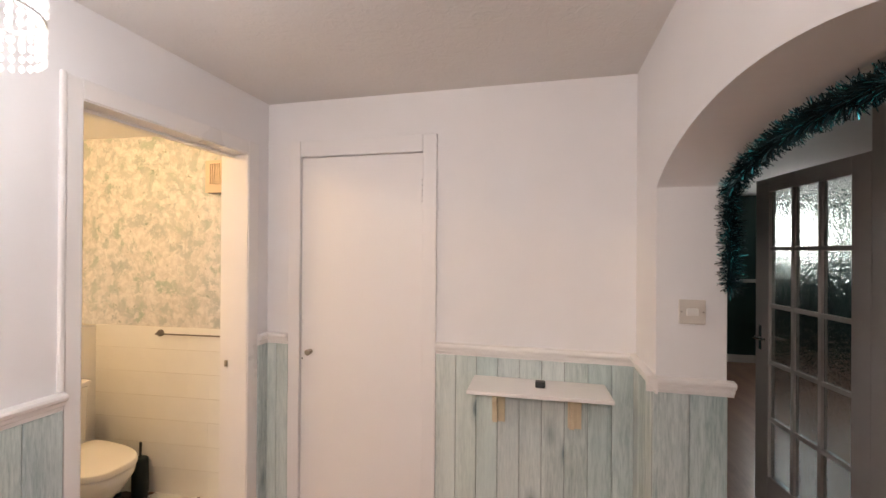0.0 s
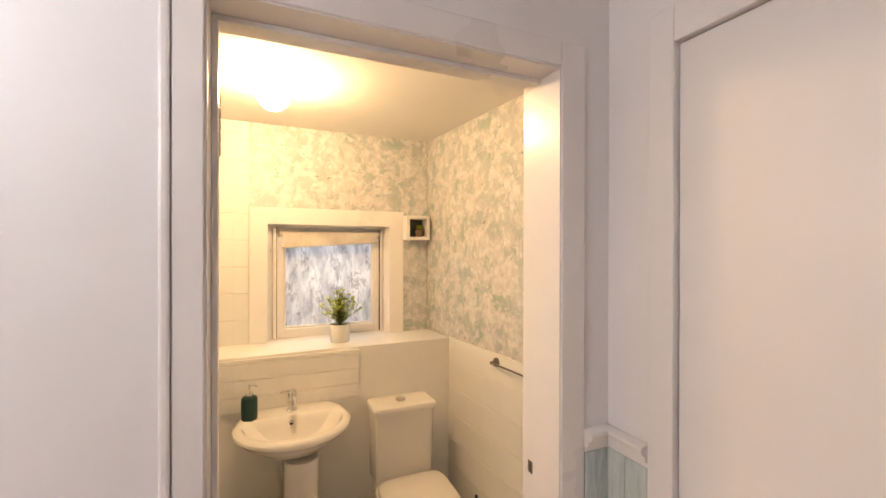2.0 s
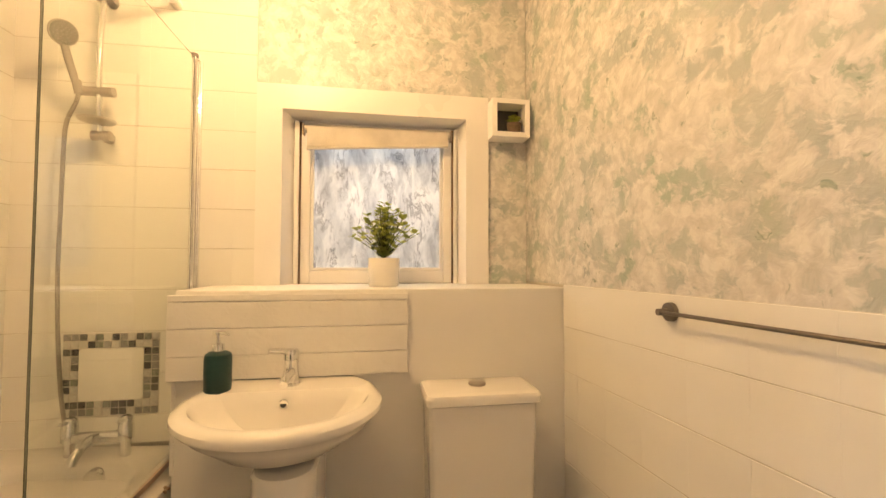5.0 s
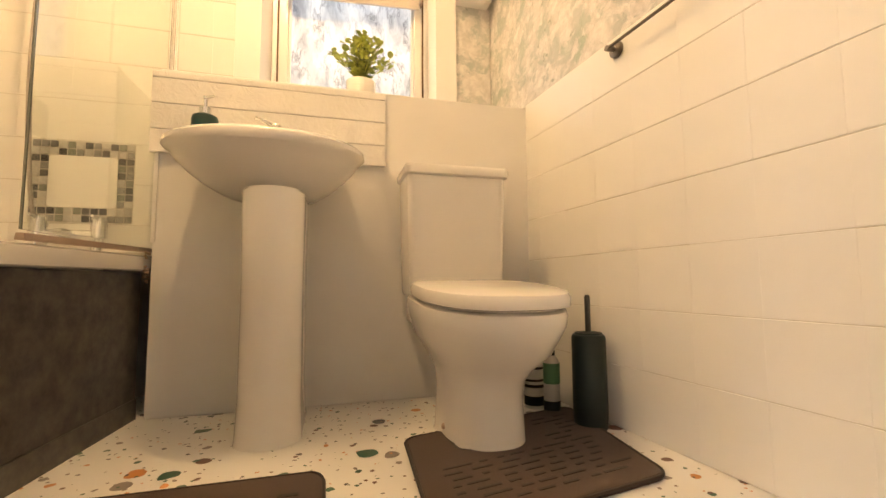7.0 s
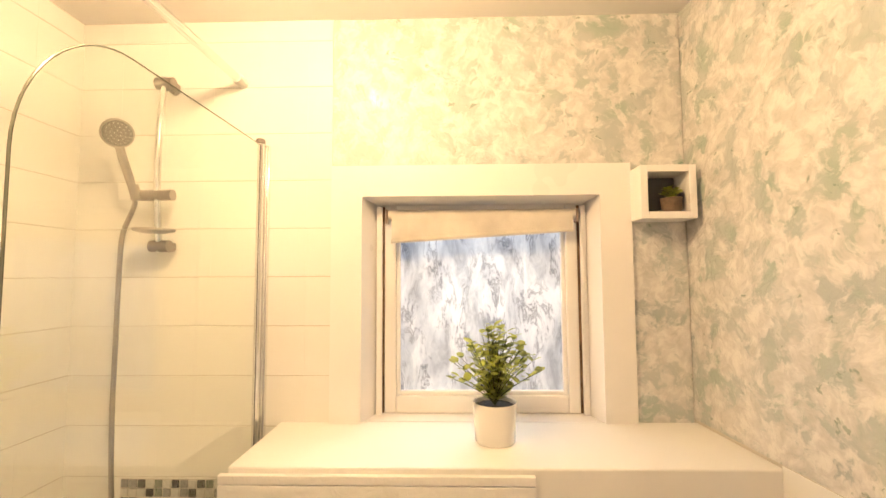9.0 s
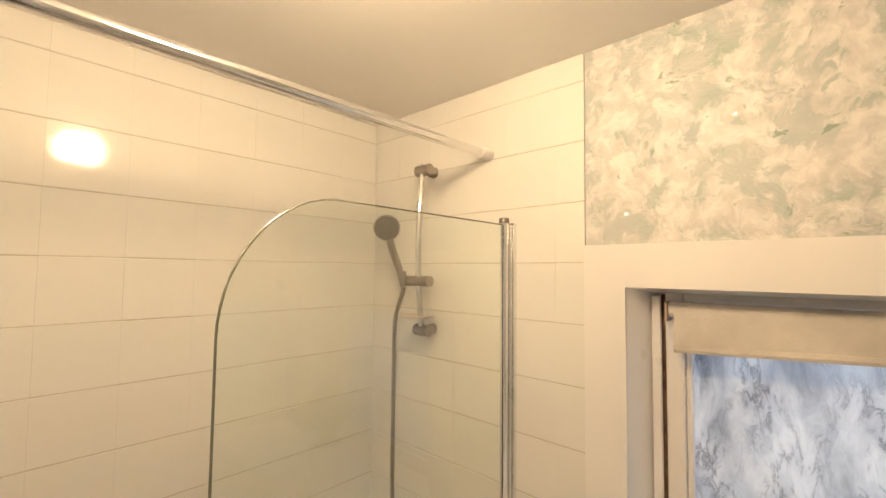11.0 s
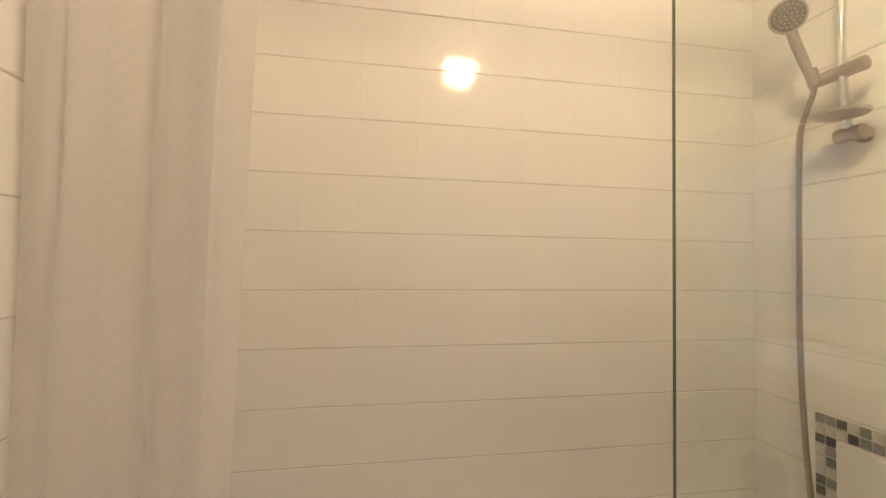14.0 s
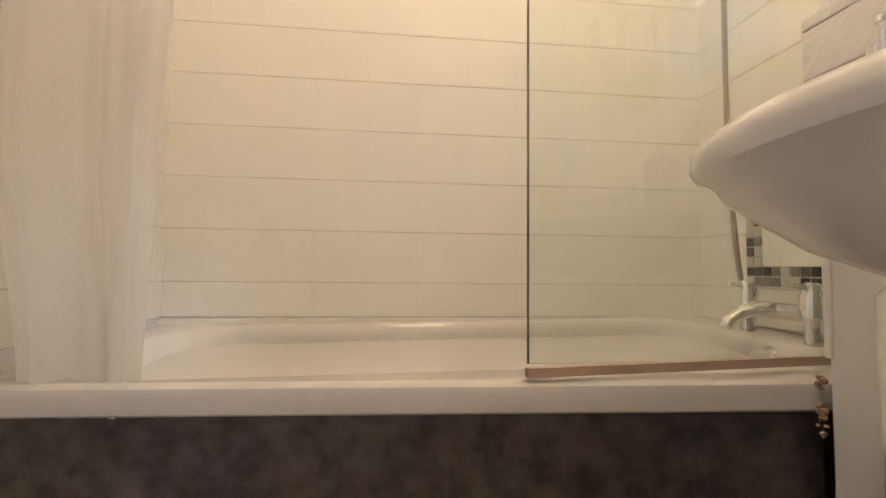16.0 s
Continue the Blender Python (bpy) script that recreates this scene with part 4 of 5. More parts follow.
for i in range(len(pts) - 1):
    a, b = Vector(pts[i]), Vector(pts[i + 1])
    p0, p3 = Vector(pts[max(i - 1, 0)]), Vector(pts[min(i + 2, len(pts) - 1)])
    steps = max(4, int((b - a).length / 0.0035))
    for s in range(steps):
        t = s / steps
        dense.append(0.5 * ((2 * a) + (b - p0) * t + (2 * p0 - 5 * a + 4 * b - p3) * t * t + (3 * a - p0 - 3 * b + p3) * t ** 3))
bm = tube(bmesh.new(), dense, [0.0072 if i % 2 else 0.0060 for i in range(len(dense))], 8)
part("hose", bm, M["nickel"], sh, "ribbed steel shower hose", smooth=True)

# bath tap
tp = thing("bath_mixer_tap", (-2.79, 0.785, BZ), "chrome deck-mounted bath shower mixer tap with two levers", "tap")
bm = bmesh.new()
tube(bm, [(-2.790, 0.700, 0.560), (-2.790, 0.870, 0.560)], 0.019, 18)
tube(bm, [(-2.790, 0.785, 0.558), (-2.755, 0.785, 0.565), (-2.700, 0.785, 0.556), (-2.665, 0.785, 0.535), (-2.660, 0.785, 0.520)], [0.018, 0.017, 0.015, 0.014, 0.014], 14)
part("body", bm, M["chrome"], tp, smooth=True)
for y in (0.700, 0.870):
    bm = lathe(bmesh.new(), -2.790, y, [(0.026, BZ + 0.0005), (0.026, BZ + 0.006), (0.017, BZ + 0.010), (0.017, 0.548), (0.024, 0.552), (0.024, 0.598), (0.019, 0.606), (0.019, 0.622), (0.012, 0.628)], 22)
    part("pillar", bm, M["chrome"], tp, smooth=True)
    bm = bmesh.new()
    tube(bm, [(-2.790, y, 0.615), (-2.740, y, 0.622)], [0.007, 0.005], 10)
    tube(bm, [(-2.812, y, 0.615), (-2.768, y, 0.615)], 0.006, 10)
    tube(bm, [(-2.790, y - 0.022, 0.615), (-2.790, y + 0.022, 0.615)], 0.006, 10)
    part("lever", bm, M["chrome"], tp, smooth=True)

# mosaic frame on the wall
mo = structure("mosaic_border", boxes((WEST + 0.0085, WEST + 0.0100, 0.634, 0.942, 0.612, 0.900)), M["grout"], "square mosaic border of black, grey and white glass chips", at=(WEST, 0.79, 0.612))
chip_meshes = {}
rnd = random.Random(11)
NCY, NCZ = 12, 11
cw, chh = 0.308 / NCY, 0.288 / NCZ
for iy in range(NCY):
    for iz in range(NCZ):
        if 2 <= iy < NCY - 2 and 2 <= iz < NCZ - 2:
            continue
        tone = rnd.choice(["chip_black", "chip_grey", "chip_grey", "chip_pale", "chip_pale", "chip_green", "chip_dark"])
        if tone not in chip_meshes:
            b2 = bmesh.new()
            box(b2, 0, 0.004, -cw / 2 + 0.0020, cw / 2 - 0.0020, -chh / 2 + 0.0020, chh / 2 - 0.0020, 0.0008, 1)
            me = bpy.data.meshes.new("chip")
            b2.to_mesh(me)
            b2.free()
            me.materials.append(M[tone])
            chip_meshes[tone] = me
        ob = new("mosaic_chip", chip_meshes[tone])
        ob.parent = mo
        ob.location = Vector((WEST + 0.010, 0.634 + (iy + 0.5) * cw, 0.612 + (iz + 0.5) * chh)) - ORIGIN[mo]
b2 = bmesh.new()
loft(b2, [[(x, y, z) for y, z, _ in rounded(0.634 + 2 * cw, 0.942 - 2 * cw, 0.612 + 2 * chh, 0.900 - 2 * chh, 0.014, 0)] for x in (WEST + 0.0100, WEST + 0.0125)])
part("centre_tile", b2, M["tile"], mo, "plain white tile inside the border")

# splashback strips
sp = structure("splashback", boxes((LEDGE_X, LEDGE_X + 0.004, 1.099, 1.815, 0.798, 1.052)), M["masonry"], "white painted stone-effect splashback in long strips", at=(LEDGE_X, 1.46, 0.80))
for z0, z1, cuts in ((1.033, 1.053, (1.099, 1.815)), (0.952, 1.031, (1.099, 1.815)), (0.870, 0.950, (1.099, 1.815)), (0.797, 0.868, (1.099, 1.815))):
    for a, b in zip(cuts, cuts[1:]):
        bm = bmesh.new()
        box(bm, LEDGE_X + 0.004, LEDGE_X + 0.014, a + (0.001 if a > 1.1 else 0), b - (0.001 if b < 1.81 else 0), z0, z1, 0.002, 2)
        part("stone_strip", bm, M["masonry"], sp)

structure("trim_ledge_edge", boxes((LEDGE_X, LEDGE_X + 0.006, 1.112, 1.124, 0.52, 0.795), bevel=0.002), M["satin"], "thin white corner bead on the boxed ledge")

# basin
BC = 1.463
LX = LEDGE_X + 0.0008


def basin_ring(z, w, a, d, back=0.0, k=0.72, n=30):
    pts = [(LX + back, BC - w * k, z), (LX + back + a * 0.45, BC - w * 0.93, z)]
    for i in range(n + 1):
        th = math.pi * i / n
        pts.append((LX + back + a + (d + (0.013 if z > 0.65 and back == 0 else 0)) * math.sin(th) ** 0.92, BC - w * math.cos(th), z))
    pts += [(LX + back + a * 0.45, BC + w * 0.93, z), (LX + back, BC + w * k, z)]
    return pts


ba = thing("washbasin", (-2.4, BC, 0), "white ceramic pedestal basin under the window ledge", "basin")
rings = [basin_ring(0.628, 0.098, 0.11, 0.130), basin_ring(0.636, 0.130, 0.12, 0.150), basin_ring(0.660, 0.174, 0.13, 0.178), basin_ring(0.688, 0.210, 0.145, 0.190),
         basin_ring(0.715, 0.238, 0.155, 0.207), basin_ring(0.732, 0.246, 0.16, 0.213), basin_ring(0.740, 0.258, 0.165, 0.222), basin_ring(0.750, 0.267, 0.165, 0.226), basin_ring(0.762, 0.266, 0.165, 0.225),
         basin_ring(0.771, 0.255, 0.163, 0.219), basin_ring(0.774, 0.244, 0.160, 0.208),
         basin_ring(0.772, 0.230, 0.050, 0.206, 0.110, 0.80), basin_ring(0.764, 0.222, 0.052, 0.195, 0.115, 0.80), basin_ring(0.730, 0.202, 0.055, 0.170, 0.122, 0.80),
         basin_ring(0.695, 0.160, 0.06, 0.130, 0.135, 0.8), basin_ring(0.670, 0.11, 0.05, 0.09, 0.15, 0.8), basin_ring(0.662, 0.04, 0.03, 0.04, 0.18, 0.8)]
rings = [[(x, y, z + 0.009 - 0.055 * (x + 2.36) * (1 if z > 0.70 else 0.5)) for x, y, z in ring] for ring in rings]
bowl = part("bowl", loft(bmesh.new(), rings), M["ceramic"], ba, smooth=True)


def ped_ring(z, w, front, n=16):
    xb = LX + 0.04
    pts = [(xb, 1.488 - w, z)]
    for i in range(n + 1):
        th = math.pi * i / n
        pts.append((front - w * 0.95 + w * 0.95 * math.sin(th), 1.488 - w * math.cos(th), z))
    pts.append((xb, 1.488 + w, z))
    return pts


part("pedestal", loft(bmesh.new(), [ped_ring(0.0, 0.082, -2.205), ped_ring(0.012, 0.080, -2.208), ped_ring(0.10, 0.076, -2.216), ped_ring(0.40, 0.075, -2.218), ped_ring(0.632, 0.078, -2.215), ped_ring(0.640, 0.07, -2.22)]), M["ceramic"], ba, smooth=True)
bm = tube(bmesh.new(), [(-2.4345, BC - 0.008, 0.752), (-2.4295, BC - 0.008, 0.750)], [0.014, 0.0125], 20)
oring = part("overflow_ring", bm, M["chrome"], bowl, smooth=True)
bm = tube(bmesh.new(), [(-2.4295, BC - 0.008, 0.750), (-2.4285, BC - 0.008, 0.750)], 0.0085, 16)
part("overflow_hole", bm, M["black"], bowl)
bm = lathe(bmesh.new(), -2.345, BC, [(0.022, 0.6615), (0.022, 0.6655), (0.016, 0.667)], 20)
part("drain", bm, M["chrome"], bowl, smooth=True)

bt = thing("basin_mixer_tap", (-2.497, BC, 0.789), "small chrome basin mixer tap with a flat lever", "tap")
bm = lathe(bmesh.new(), -2.497, BC, [(0.027, 0.7845), (0.027, 0.791), (0.0215, 0.797), (0.0205, 0.858), (0.022, 0.862)], 22)
tube(bm, [(-2.495, BC, 0.825), (-2.450, BC, 0.832), (-2.405, BC, 0.826), (-2.385, BC, 0.816)], [0.016, 0.014, 0.012, 0.011], 14)
part("body", bm, M["chrome"], bt, smooth=True)
bm = lathe(bmesh.new(), -2.497, BC, [(0.0225, 0.8625), (0.0225, 0.886), (0.018, 0.893)], 22)
tube(bm, [(-2.497, BC, 0.884), (-2.47, BC - 0.03, 0.893), (-2.455, BC - 0.055, 0.897)], [0.011, 0.008, 0.006], 10)
part("lever", bm, M["chrome"], bt, smooth=True)

so = thing("soap_dispenser", (-2.470, 1.268, 0.789), "dark green frosted glass soap dispenser with a chrome pump", "soap dispenser")
bm = lathe(bmesh.new(), -2.470, 1.268, [(0.030, 0.7825), (0.0355, 0.788), (0.0365, 0.80), (0.0365, 0.880), (0.034, 0.890), (0.024, 0.897), (0.017, 0.899)], 30)
part("bottle", bm, M["green_glass"], so, smooth=True)
bm = lathe(bmesh.new(), -2.470, 1.268, [(0.0165, 0.8995), (0.0165, 0.918), (0.010, 0.921), (0.0055, 0.922), (0.0055, 0.945), (0.0085, 0.946), (0.0085, 0.953)], 18)
tube(bm, [(-2.470, 1.268, 0.949), (-2.455, 1.290, 0.951), (-2.448, 1.303, 0.946)], [0.005, 0.004, 0.003], 8)
part("pump", bm, M["chrome"], so, smooth=True)

# toilet
tl = thing("toilet", (-2.3, 2.02, 0), "white ceramic close-coupled toilet with its lid closed", "toilet")


def wc_ring(z, w, front, back, yc, n=32, p=0.8, nose=None):
    """An egg-shaped section: round in front, squarer behind."""
    mid = back + (front - back) * 0.48
    pts = []
    for i in range(n):
        th = math.tau * i / n
        c, s = math.cos(th), math.sin(th)
        q = p if c > 0 else 0.34
        x = mid + (front - mid if c > 0 else mid - back) * math.copysign(abs(c) ** (0.95 if c > 0 else q), c)
        y = yc + w * math.copysign(abs(s) ** q, s)
        pts.append((x, y, z))
    return pts


def tip(rings):
    """The seat and rim fall slightly towards the front."""
    return [[(x, y, z + (0.08 * (-1.985 - x) if z > 0.27 else 0)) for x, y, z in r] for r in rings]


YC, FR = 2.040, -1.942
rings = [wc_ring(0.0, 0.104, -2.020, -2.30, 2.015), wc_ring(0.01, 0.101, -2.022, -2.30, 2.015), wc_ring(0.12, 0.095, -2.028, -2.31, 2.018), wc_ring(0.160, 0.102, -2.022, -2.33, 2.022),
         wc_ring(0.185, 0.118, -2.005, -2.35, 2.028), wc_ring(0.215, 0.148, -1.982, -2.37, YC), wc_ring(0.250, 0.170, -1.964, -2.40, YC), wc_ring(0.285, 0.186, FR + 0.002, -2.42, YC),
         wc_ring(0.312, 0.190, FR + 0.005, -2.42, YC), wc_ring(0.323, 0.187, FR + 0.002, -2.42, YC), wc_ring(0.327, 0.178, FR - 0.006, -2.42, YC)]
part("pan", loft(bmesh.new(), tip(rings)), M["ceramic"], tl, smooth=True)
bm = box(bmesh.new(), LX + 0.002, -2.375, 1.890, 2.175, 0.26, 0.352, 0.012, 3)
part("cistern_shelf", bm, M["ceramic"], tl, smooth=True)
bm = loft(bmesh.new(), tip([wc_ring(0.3275, 0.168, FR - 0.016, -2.365, YC), wc_ring(0.3285, 0.172, FR - 0.011, -2.37, YC), wc_ring(0.3325, 0.172, FR - 0.011, -2.37, YC), wc_ring(0.3332, 0.168, FR - 0.016, -2.365, YC)]))
part("seat", bm, M["plastic_gloss"], tl, smooth=True)
bm = loft(bmesh.new(), tip([wc_ring(0.3335, 0.178, FR - 0.002, -2.365, YC, p=0.70), wc_ring(0.337, 0.185, FR + 0.010, -2.372, YC, p=0.70), wc_ring(0.356, 0.186, FR + 0.011, -2.374, YC, p=0.70), wc_ring(0.367, 0.181, FR + 0.004, -2.368, YC, p=0.70),
                        wc_ring(0.373, 0.162, FR - 0.02, -2.350, YC, p=0.70), wc_ring(0.376, 0.08, FR - 0.13, -2.27, YC, p=0.70)]))
part("lid", bm, M["plastic_gloss"], tl, "white closed toilet lid", smooth=True)
for y in (1.960, 2.100):
    part("hinge", tube(bmesh.new(), [(-2.372, y - 0.02, 0.372), (-2.372, y + 0.02, 0.372)], 0.010, 12), M["chrome"], tl, smooth=True)
bm = loft(bmesh.new(), [rounded(LX + 0.002, -2.392, 1.878, 2.180, 0.02, 0.3525), rounded(LX + 0.002, -2.387, 1.872, 2.186, 0.02, 0.366), rounded(LX + 0.002, -2.376, 1.864, 2.192, 0.02, 0.733)])
part("cistern", bm, M["ceramic"], tl, smooth=True)
bm = loft(bmesh.new(), [rounded(LX + 0.002, -2.376, 1.862, 2.194, 0.02, 0.7345), rounded(LX + 0.001, -2.366, 1.856, 2.201, 0.02, 0.738), rounded(LX + 0.001, -2.364, 1.854, 2.203, 0.02, 0.758), rounded(LX + 0.003, -2.369, 1.859, 2.198, 0.02, 0.767), rounded(LX + 0.02, -2.386, 1.874, 2.184, 0.02, 0.770)])
clid = part("cistern_lid", bm, M["ceramic"], tl, smooth=True)
bm = lathe(bmesh.new(), -2.468, 2.027, [(0.027, 0.7702), (0.027, 0.777), (0.022, 0.780)], 24)
part("flush_button", bm, M["nickel"], clid, "round dark chrome flush button", smooth=True)
for x, y in ((-2.165, 1.918), (-2.165, 2.106)):
    bmf = bmesh.new()
    bmesh.ops.create_icosphere(bmf, subdivisions=2, radius=0.009, matrix=Matrix.Translation((x, y, 0.032)))
    part("floor_bolt", bmf, M["seal"], tl, smooth=True)

# brush, bottles, mats
br = thing("toilet_brush", (-2.125, 2.318, 0), "dark green toilet brush in its tall holder, against the tiles", "toilet brush")
part("holder", lathe(bmesh.new(), -2.135, 2.322, [(0.042, 0.0), (0.044, 0.004), (0.046, 0.05), (0.045, 0.240), (0.042, 0.248), (0.038, 0.250)], 28), M["green_plastic"], br, smooth=True)
part("lid", lathe(bmesh.new(), -2.135, 2.322, [(0.037, 0.2505), (0.036, 0.254), (0.012, 0.257)], 24), M["green_plastic"], br, smooth=True)
part("handle", tube(bmesh.new(), [(-2.135, 2.322, 0.250), (-2.126, 2.316, 0.352), (-2.126, 2.316, 0.357)], [0.0075, 0.0075, 0.005], 12), M["black"], br, smooth=True)


def bottle(x, y, r, h, label, bands):
    b = thing("cleaner_bottle", (x, y, 0), label, "bottle")
    part("body", lathe(bmesh.new(), x, y, [(r * 0.9, 0.0), (r, 0.004), (r, h * 0.72), (r * 0.85, h * 0.80), (r * 0.45, h * 0.86)], 22), M["bottle_white"], b, smooth=True)
    part("cap", lathe(bmesh.new(), x, y, [(r * 0.47, h * 0.86), (r * 0.47, h * 0.98), (r * 0.38, h)], 18), M["green_plastic"], b, smooth=True)
    for z0, z1, mat in bands:
        part("label_band", lathe(bmesh.new(), x, y, [(r + 0.0008, h * z0), (r + 0.0008, h * z1)], 22, cap=False), M[mat], b, smooth=True)


bottle(-2.345, 2.262, 0.030, 0.235, "white cleaning bottle with black text bars and a green foot", ((0.05, 0.17, "green_plastic"), (0.28, 0.32, "black"), (0.36, 0.39, "black"), (0.52, 0.55, "black")))
bottle(-2.275, 2.285, 0.024, 0.20, "small white and green cleaning bottle", ((0.04, 0.2, "green_plastic"), (0.45, 0.75, "bottle_green")))


def mat_outline(quad, pts):
    a, b, c, d = [Vector(q) for q in quad]
    return [(a * (1 - u) * (1 - v) + b * u * (1 - v) + c * u * v + d * (1 - u) * v) for u, v in pts]


def rug(name, quad, notch, label):
    """quad: back left, back right, front right, front left."""
    ob = thing(name, tuple(Vector(quad[0]) * 0.5 + Vector(quad[2]) * 0.5), label, "bath mat")
    corner = [(0.06 - 0.06 * math.cos(radians(k)), 0.07 - 0.07 * math.sin(radians(k))) for k in range(0, 91, 15)]
    pts = list(corner)
    if notch:
        u0, u1, dep = notch
        pts += [(u0 - 0.03, 0.0), (u0 - 0.005, 0.03), (u0, 0.09), (u0 + 0.01, dep * 0.65)]
        pts += [((u0 + u1) / 2 - (u1 - u0) / 2 * math.cos(radians(k)) * 0.93, dep * 0.68 + dep * 0.32 * math.sin(radians(k))) for k in range(10, 171, 16)]
        pts += [(u1 - 0.01, dep * 0.65), (u1, 0.09), (u1 + 0.005, 0.03), (u1 + 0.03, 0.0)]
    pts += [(1 - u, v) for u, v in corner[::-1]] + [(1 - u, 1 - v) for u, v in corner] + [(u, 1 - v) for u, v in corner[::-1]]
    flat = mat_outline(quad, pts)
    cen = Vector(quad[0]) * 0.5 + Vector(quad[2]) * 0.5
    bm = bmesh.new()
    for z, rings in ((0, 0),):
        lo = [bm.verts.new((p.x, p.y, 0.001)) for p in flat]
        m1 = [bm.verts.new((p.x, p.y, 0.008)) for p in flat]
        ins = [p + (cen - p).normalized() * 0.006 for p in flat]
        hi = [bm.verts.new((p.x, p.y, 0.013)) for p in ins]
        for r0, r1 in ((lo, m1), (m1, hi)):
            for i in range(len(r0)):
                bm.faces.new((r0[i], r0[(i + 1) % len(r0)], r1[(i + 1) % len(r0)], r1[i]))
        bm.faces.new(lo)
        top = bm.faces.new(hi)
        bmesh.ops.triangulate(bm, faces=[top])
    pad = part("pad", bm, M["mat"], ob)
    bm = bmesh.new()
    tube(bm, [(p.x, p.y, 0.0095) for p in flat] + [(flat[0].x, flat[0].y, 0.0095)], 0.0042, 6, False)
    part("hem", bm, M["rib"], pad, "stitched dark hem", smooth=True)
    rnd = random.Random(3)
    bm = bmesh.new()
    v = 0.12
    while v < 0.92:
        u = 0.09 + 0.04 * rnd.random()
        while u < 0.88:
            w = 0.03 + 0.10 * rnd.random()
            if not (notch and notch[0] - 0.08 < u + w and u < notch[1] + 0.06 and v < notch[2] + 0.08) and u + w < 0.94:
                a, b, c, d = mat_outline(quad, [(u, v), (u + w, v), (u + w, v + 0.016), (u, v + 0.016)])
                loft(bm, [[(p.x, p.y, z) for p in (a, b, c, d)] for z in (0.0125, 0.0140)])
            u += w + 0.02 + 0.05 * rnd.random()
        v += 0.062
    part("pressed_pattern", bm, M["rib"], pad, "rows of dark pressed lines", kind="stuff")
    return ob


rug("toilet_mat", [(-2.165, 1.815, 0), (-2.290, 2.345, 0), (-1.830, 2.290, 0), (-1.745, 1.790, 0)], (0.20, 0.60, 0.38), "dark brown contour mat round the foot of the toilet")
rug("bath_mat", [(-2.030, 1.150, 0), (-2.035, 1.625, 0), (-1.335, 1.630, 0), (-1.335, 1.150, 0)], None, "dark brown bath mat on the terrazzo floor")

# towel rail on the north wall
tr = thing("towel_rail", (-1.75, north(-1.75), 1.036), "thin dark pewter towel rail on the tiled wall", "towel rail")
bm = bmesh.new()
xa, xb = -2.062, -1.452
tube(bm, [(xa, north(xa) - 0.040, 1.036), (xb, north(xb) - 0.040, 1.036)], 0.0045, 10)
part("bar", bm, M["pewter"], tr, smooth=True)
for x in (xa, xb):
    bm = tube(bmesh.new(), [(x, north(x) - 0.006, 1.036), (x, north(x) - 0.018, 1.036), (x, north(x) - 0.020, 1.036)], [0.023, 0.022, 0.012], 24)
    tube(bm, [(x, north(x) - 0.018, 1.036), (x, north(x) - 0.045, 1.036)], 0.008, 14)
    part("bracket", bm, M["pewter"], tr, "round dark pewter wall bracket", smooth=True)

# extractor fan
fa = thing("extractor_fan", (-1.62, north(-1.62), 1.94), "cream slatted extractor fan on the papered wall", "fan")
housing = part("housing", slanted(-1.715, -1.525, -0.0005 + 0.005, 0.050, 1.935, 2.135), M["fan"], fa)
part("grille_back", slanted(-1.690, -1.550, 0.0505, 0.052, 1.990, 2.112), M["fan_dark"], housing)
for k in range(9):
    x = -1.686 + k * 0.0155
    part("slat", slanted(x, x + 0.009, 0.0525, 0.060, 1.988, 2.114), M["fan"], housing)
# thin black sheet just below the housing
part("underside_vent", slanted(-1.700, -1.54, 0.008, 0.046, 1.930, 1.9345), M["black"], fa, "thin black sheet under the fan")

# ceiling light
cl = thing("ceiling_light", (*LAMP_XY, BATH_CEIL), "lit opal glass globe on a white ceiling base", "ceiling lamp")
part("base", lathe(bmesh.new(), *LAMP_XY, [(0.040, 2.292), (0.052, 2.297), (0.056, 2.304), (0.056, BATH_CEIL)], 28), M["plastic"], cl, smooth=True)
bm = bmesh.new()
bmesh.ops.create_uvsphere(bm, u_segments=24, v_segments=14, radius=0.066, matrix=Matrix.Translation((*LAMP_XY, 2.236)))
part("globe", bm, M["globe"], cl, "glowing opal glass globe", smooth=True)

# box shelf by the window
cu = thing("cube_shelf", (WEST, 2.245, 1.64), "small white open box shelf on the papered wall", "shelf")
cy0, cy1, cz0, cz1, cx1 = 2.168, 2.324, 1.658, 1.812, -2.768
part("side", boxes((WEST + 0.0045, cx1, cy0, cy0 + 0.020, cz0, cz1), bevel=0.001), M["gloss"], cu)
part("side", boxes((WEST + 0.0045, cx1, cy1 - 0.020, cy1, cz0, cz1), bevel=0.001), M["gloss"], cu)
part("top", boxes((WEST + 0.0045, cx1, cy0 + 0.0202, cy1 - 0.0202, cz1 - 0.020, cz1), bevel=0.001), M["gloss"], cu)
part("bottom", boxes((WEST + 0.0045, cx1, cy0 + 0.0202, cy1 - 0.0202, cz0, cz0 + 0.020), bevel=0.001), M["gloss"], cu)
part("back", boxes((WEST + 0.0045, WEST + 0.0075, cy0 + 0.0202, cy1 - 0.0202, cz0 + 0.0202, cz1 - 0.0202)), M["back_grey"], cu, "dark grey back")


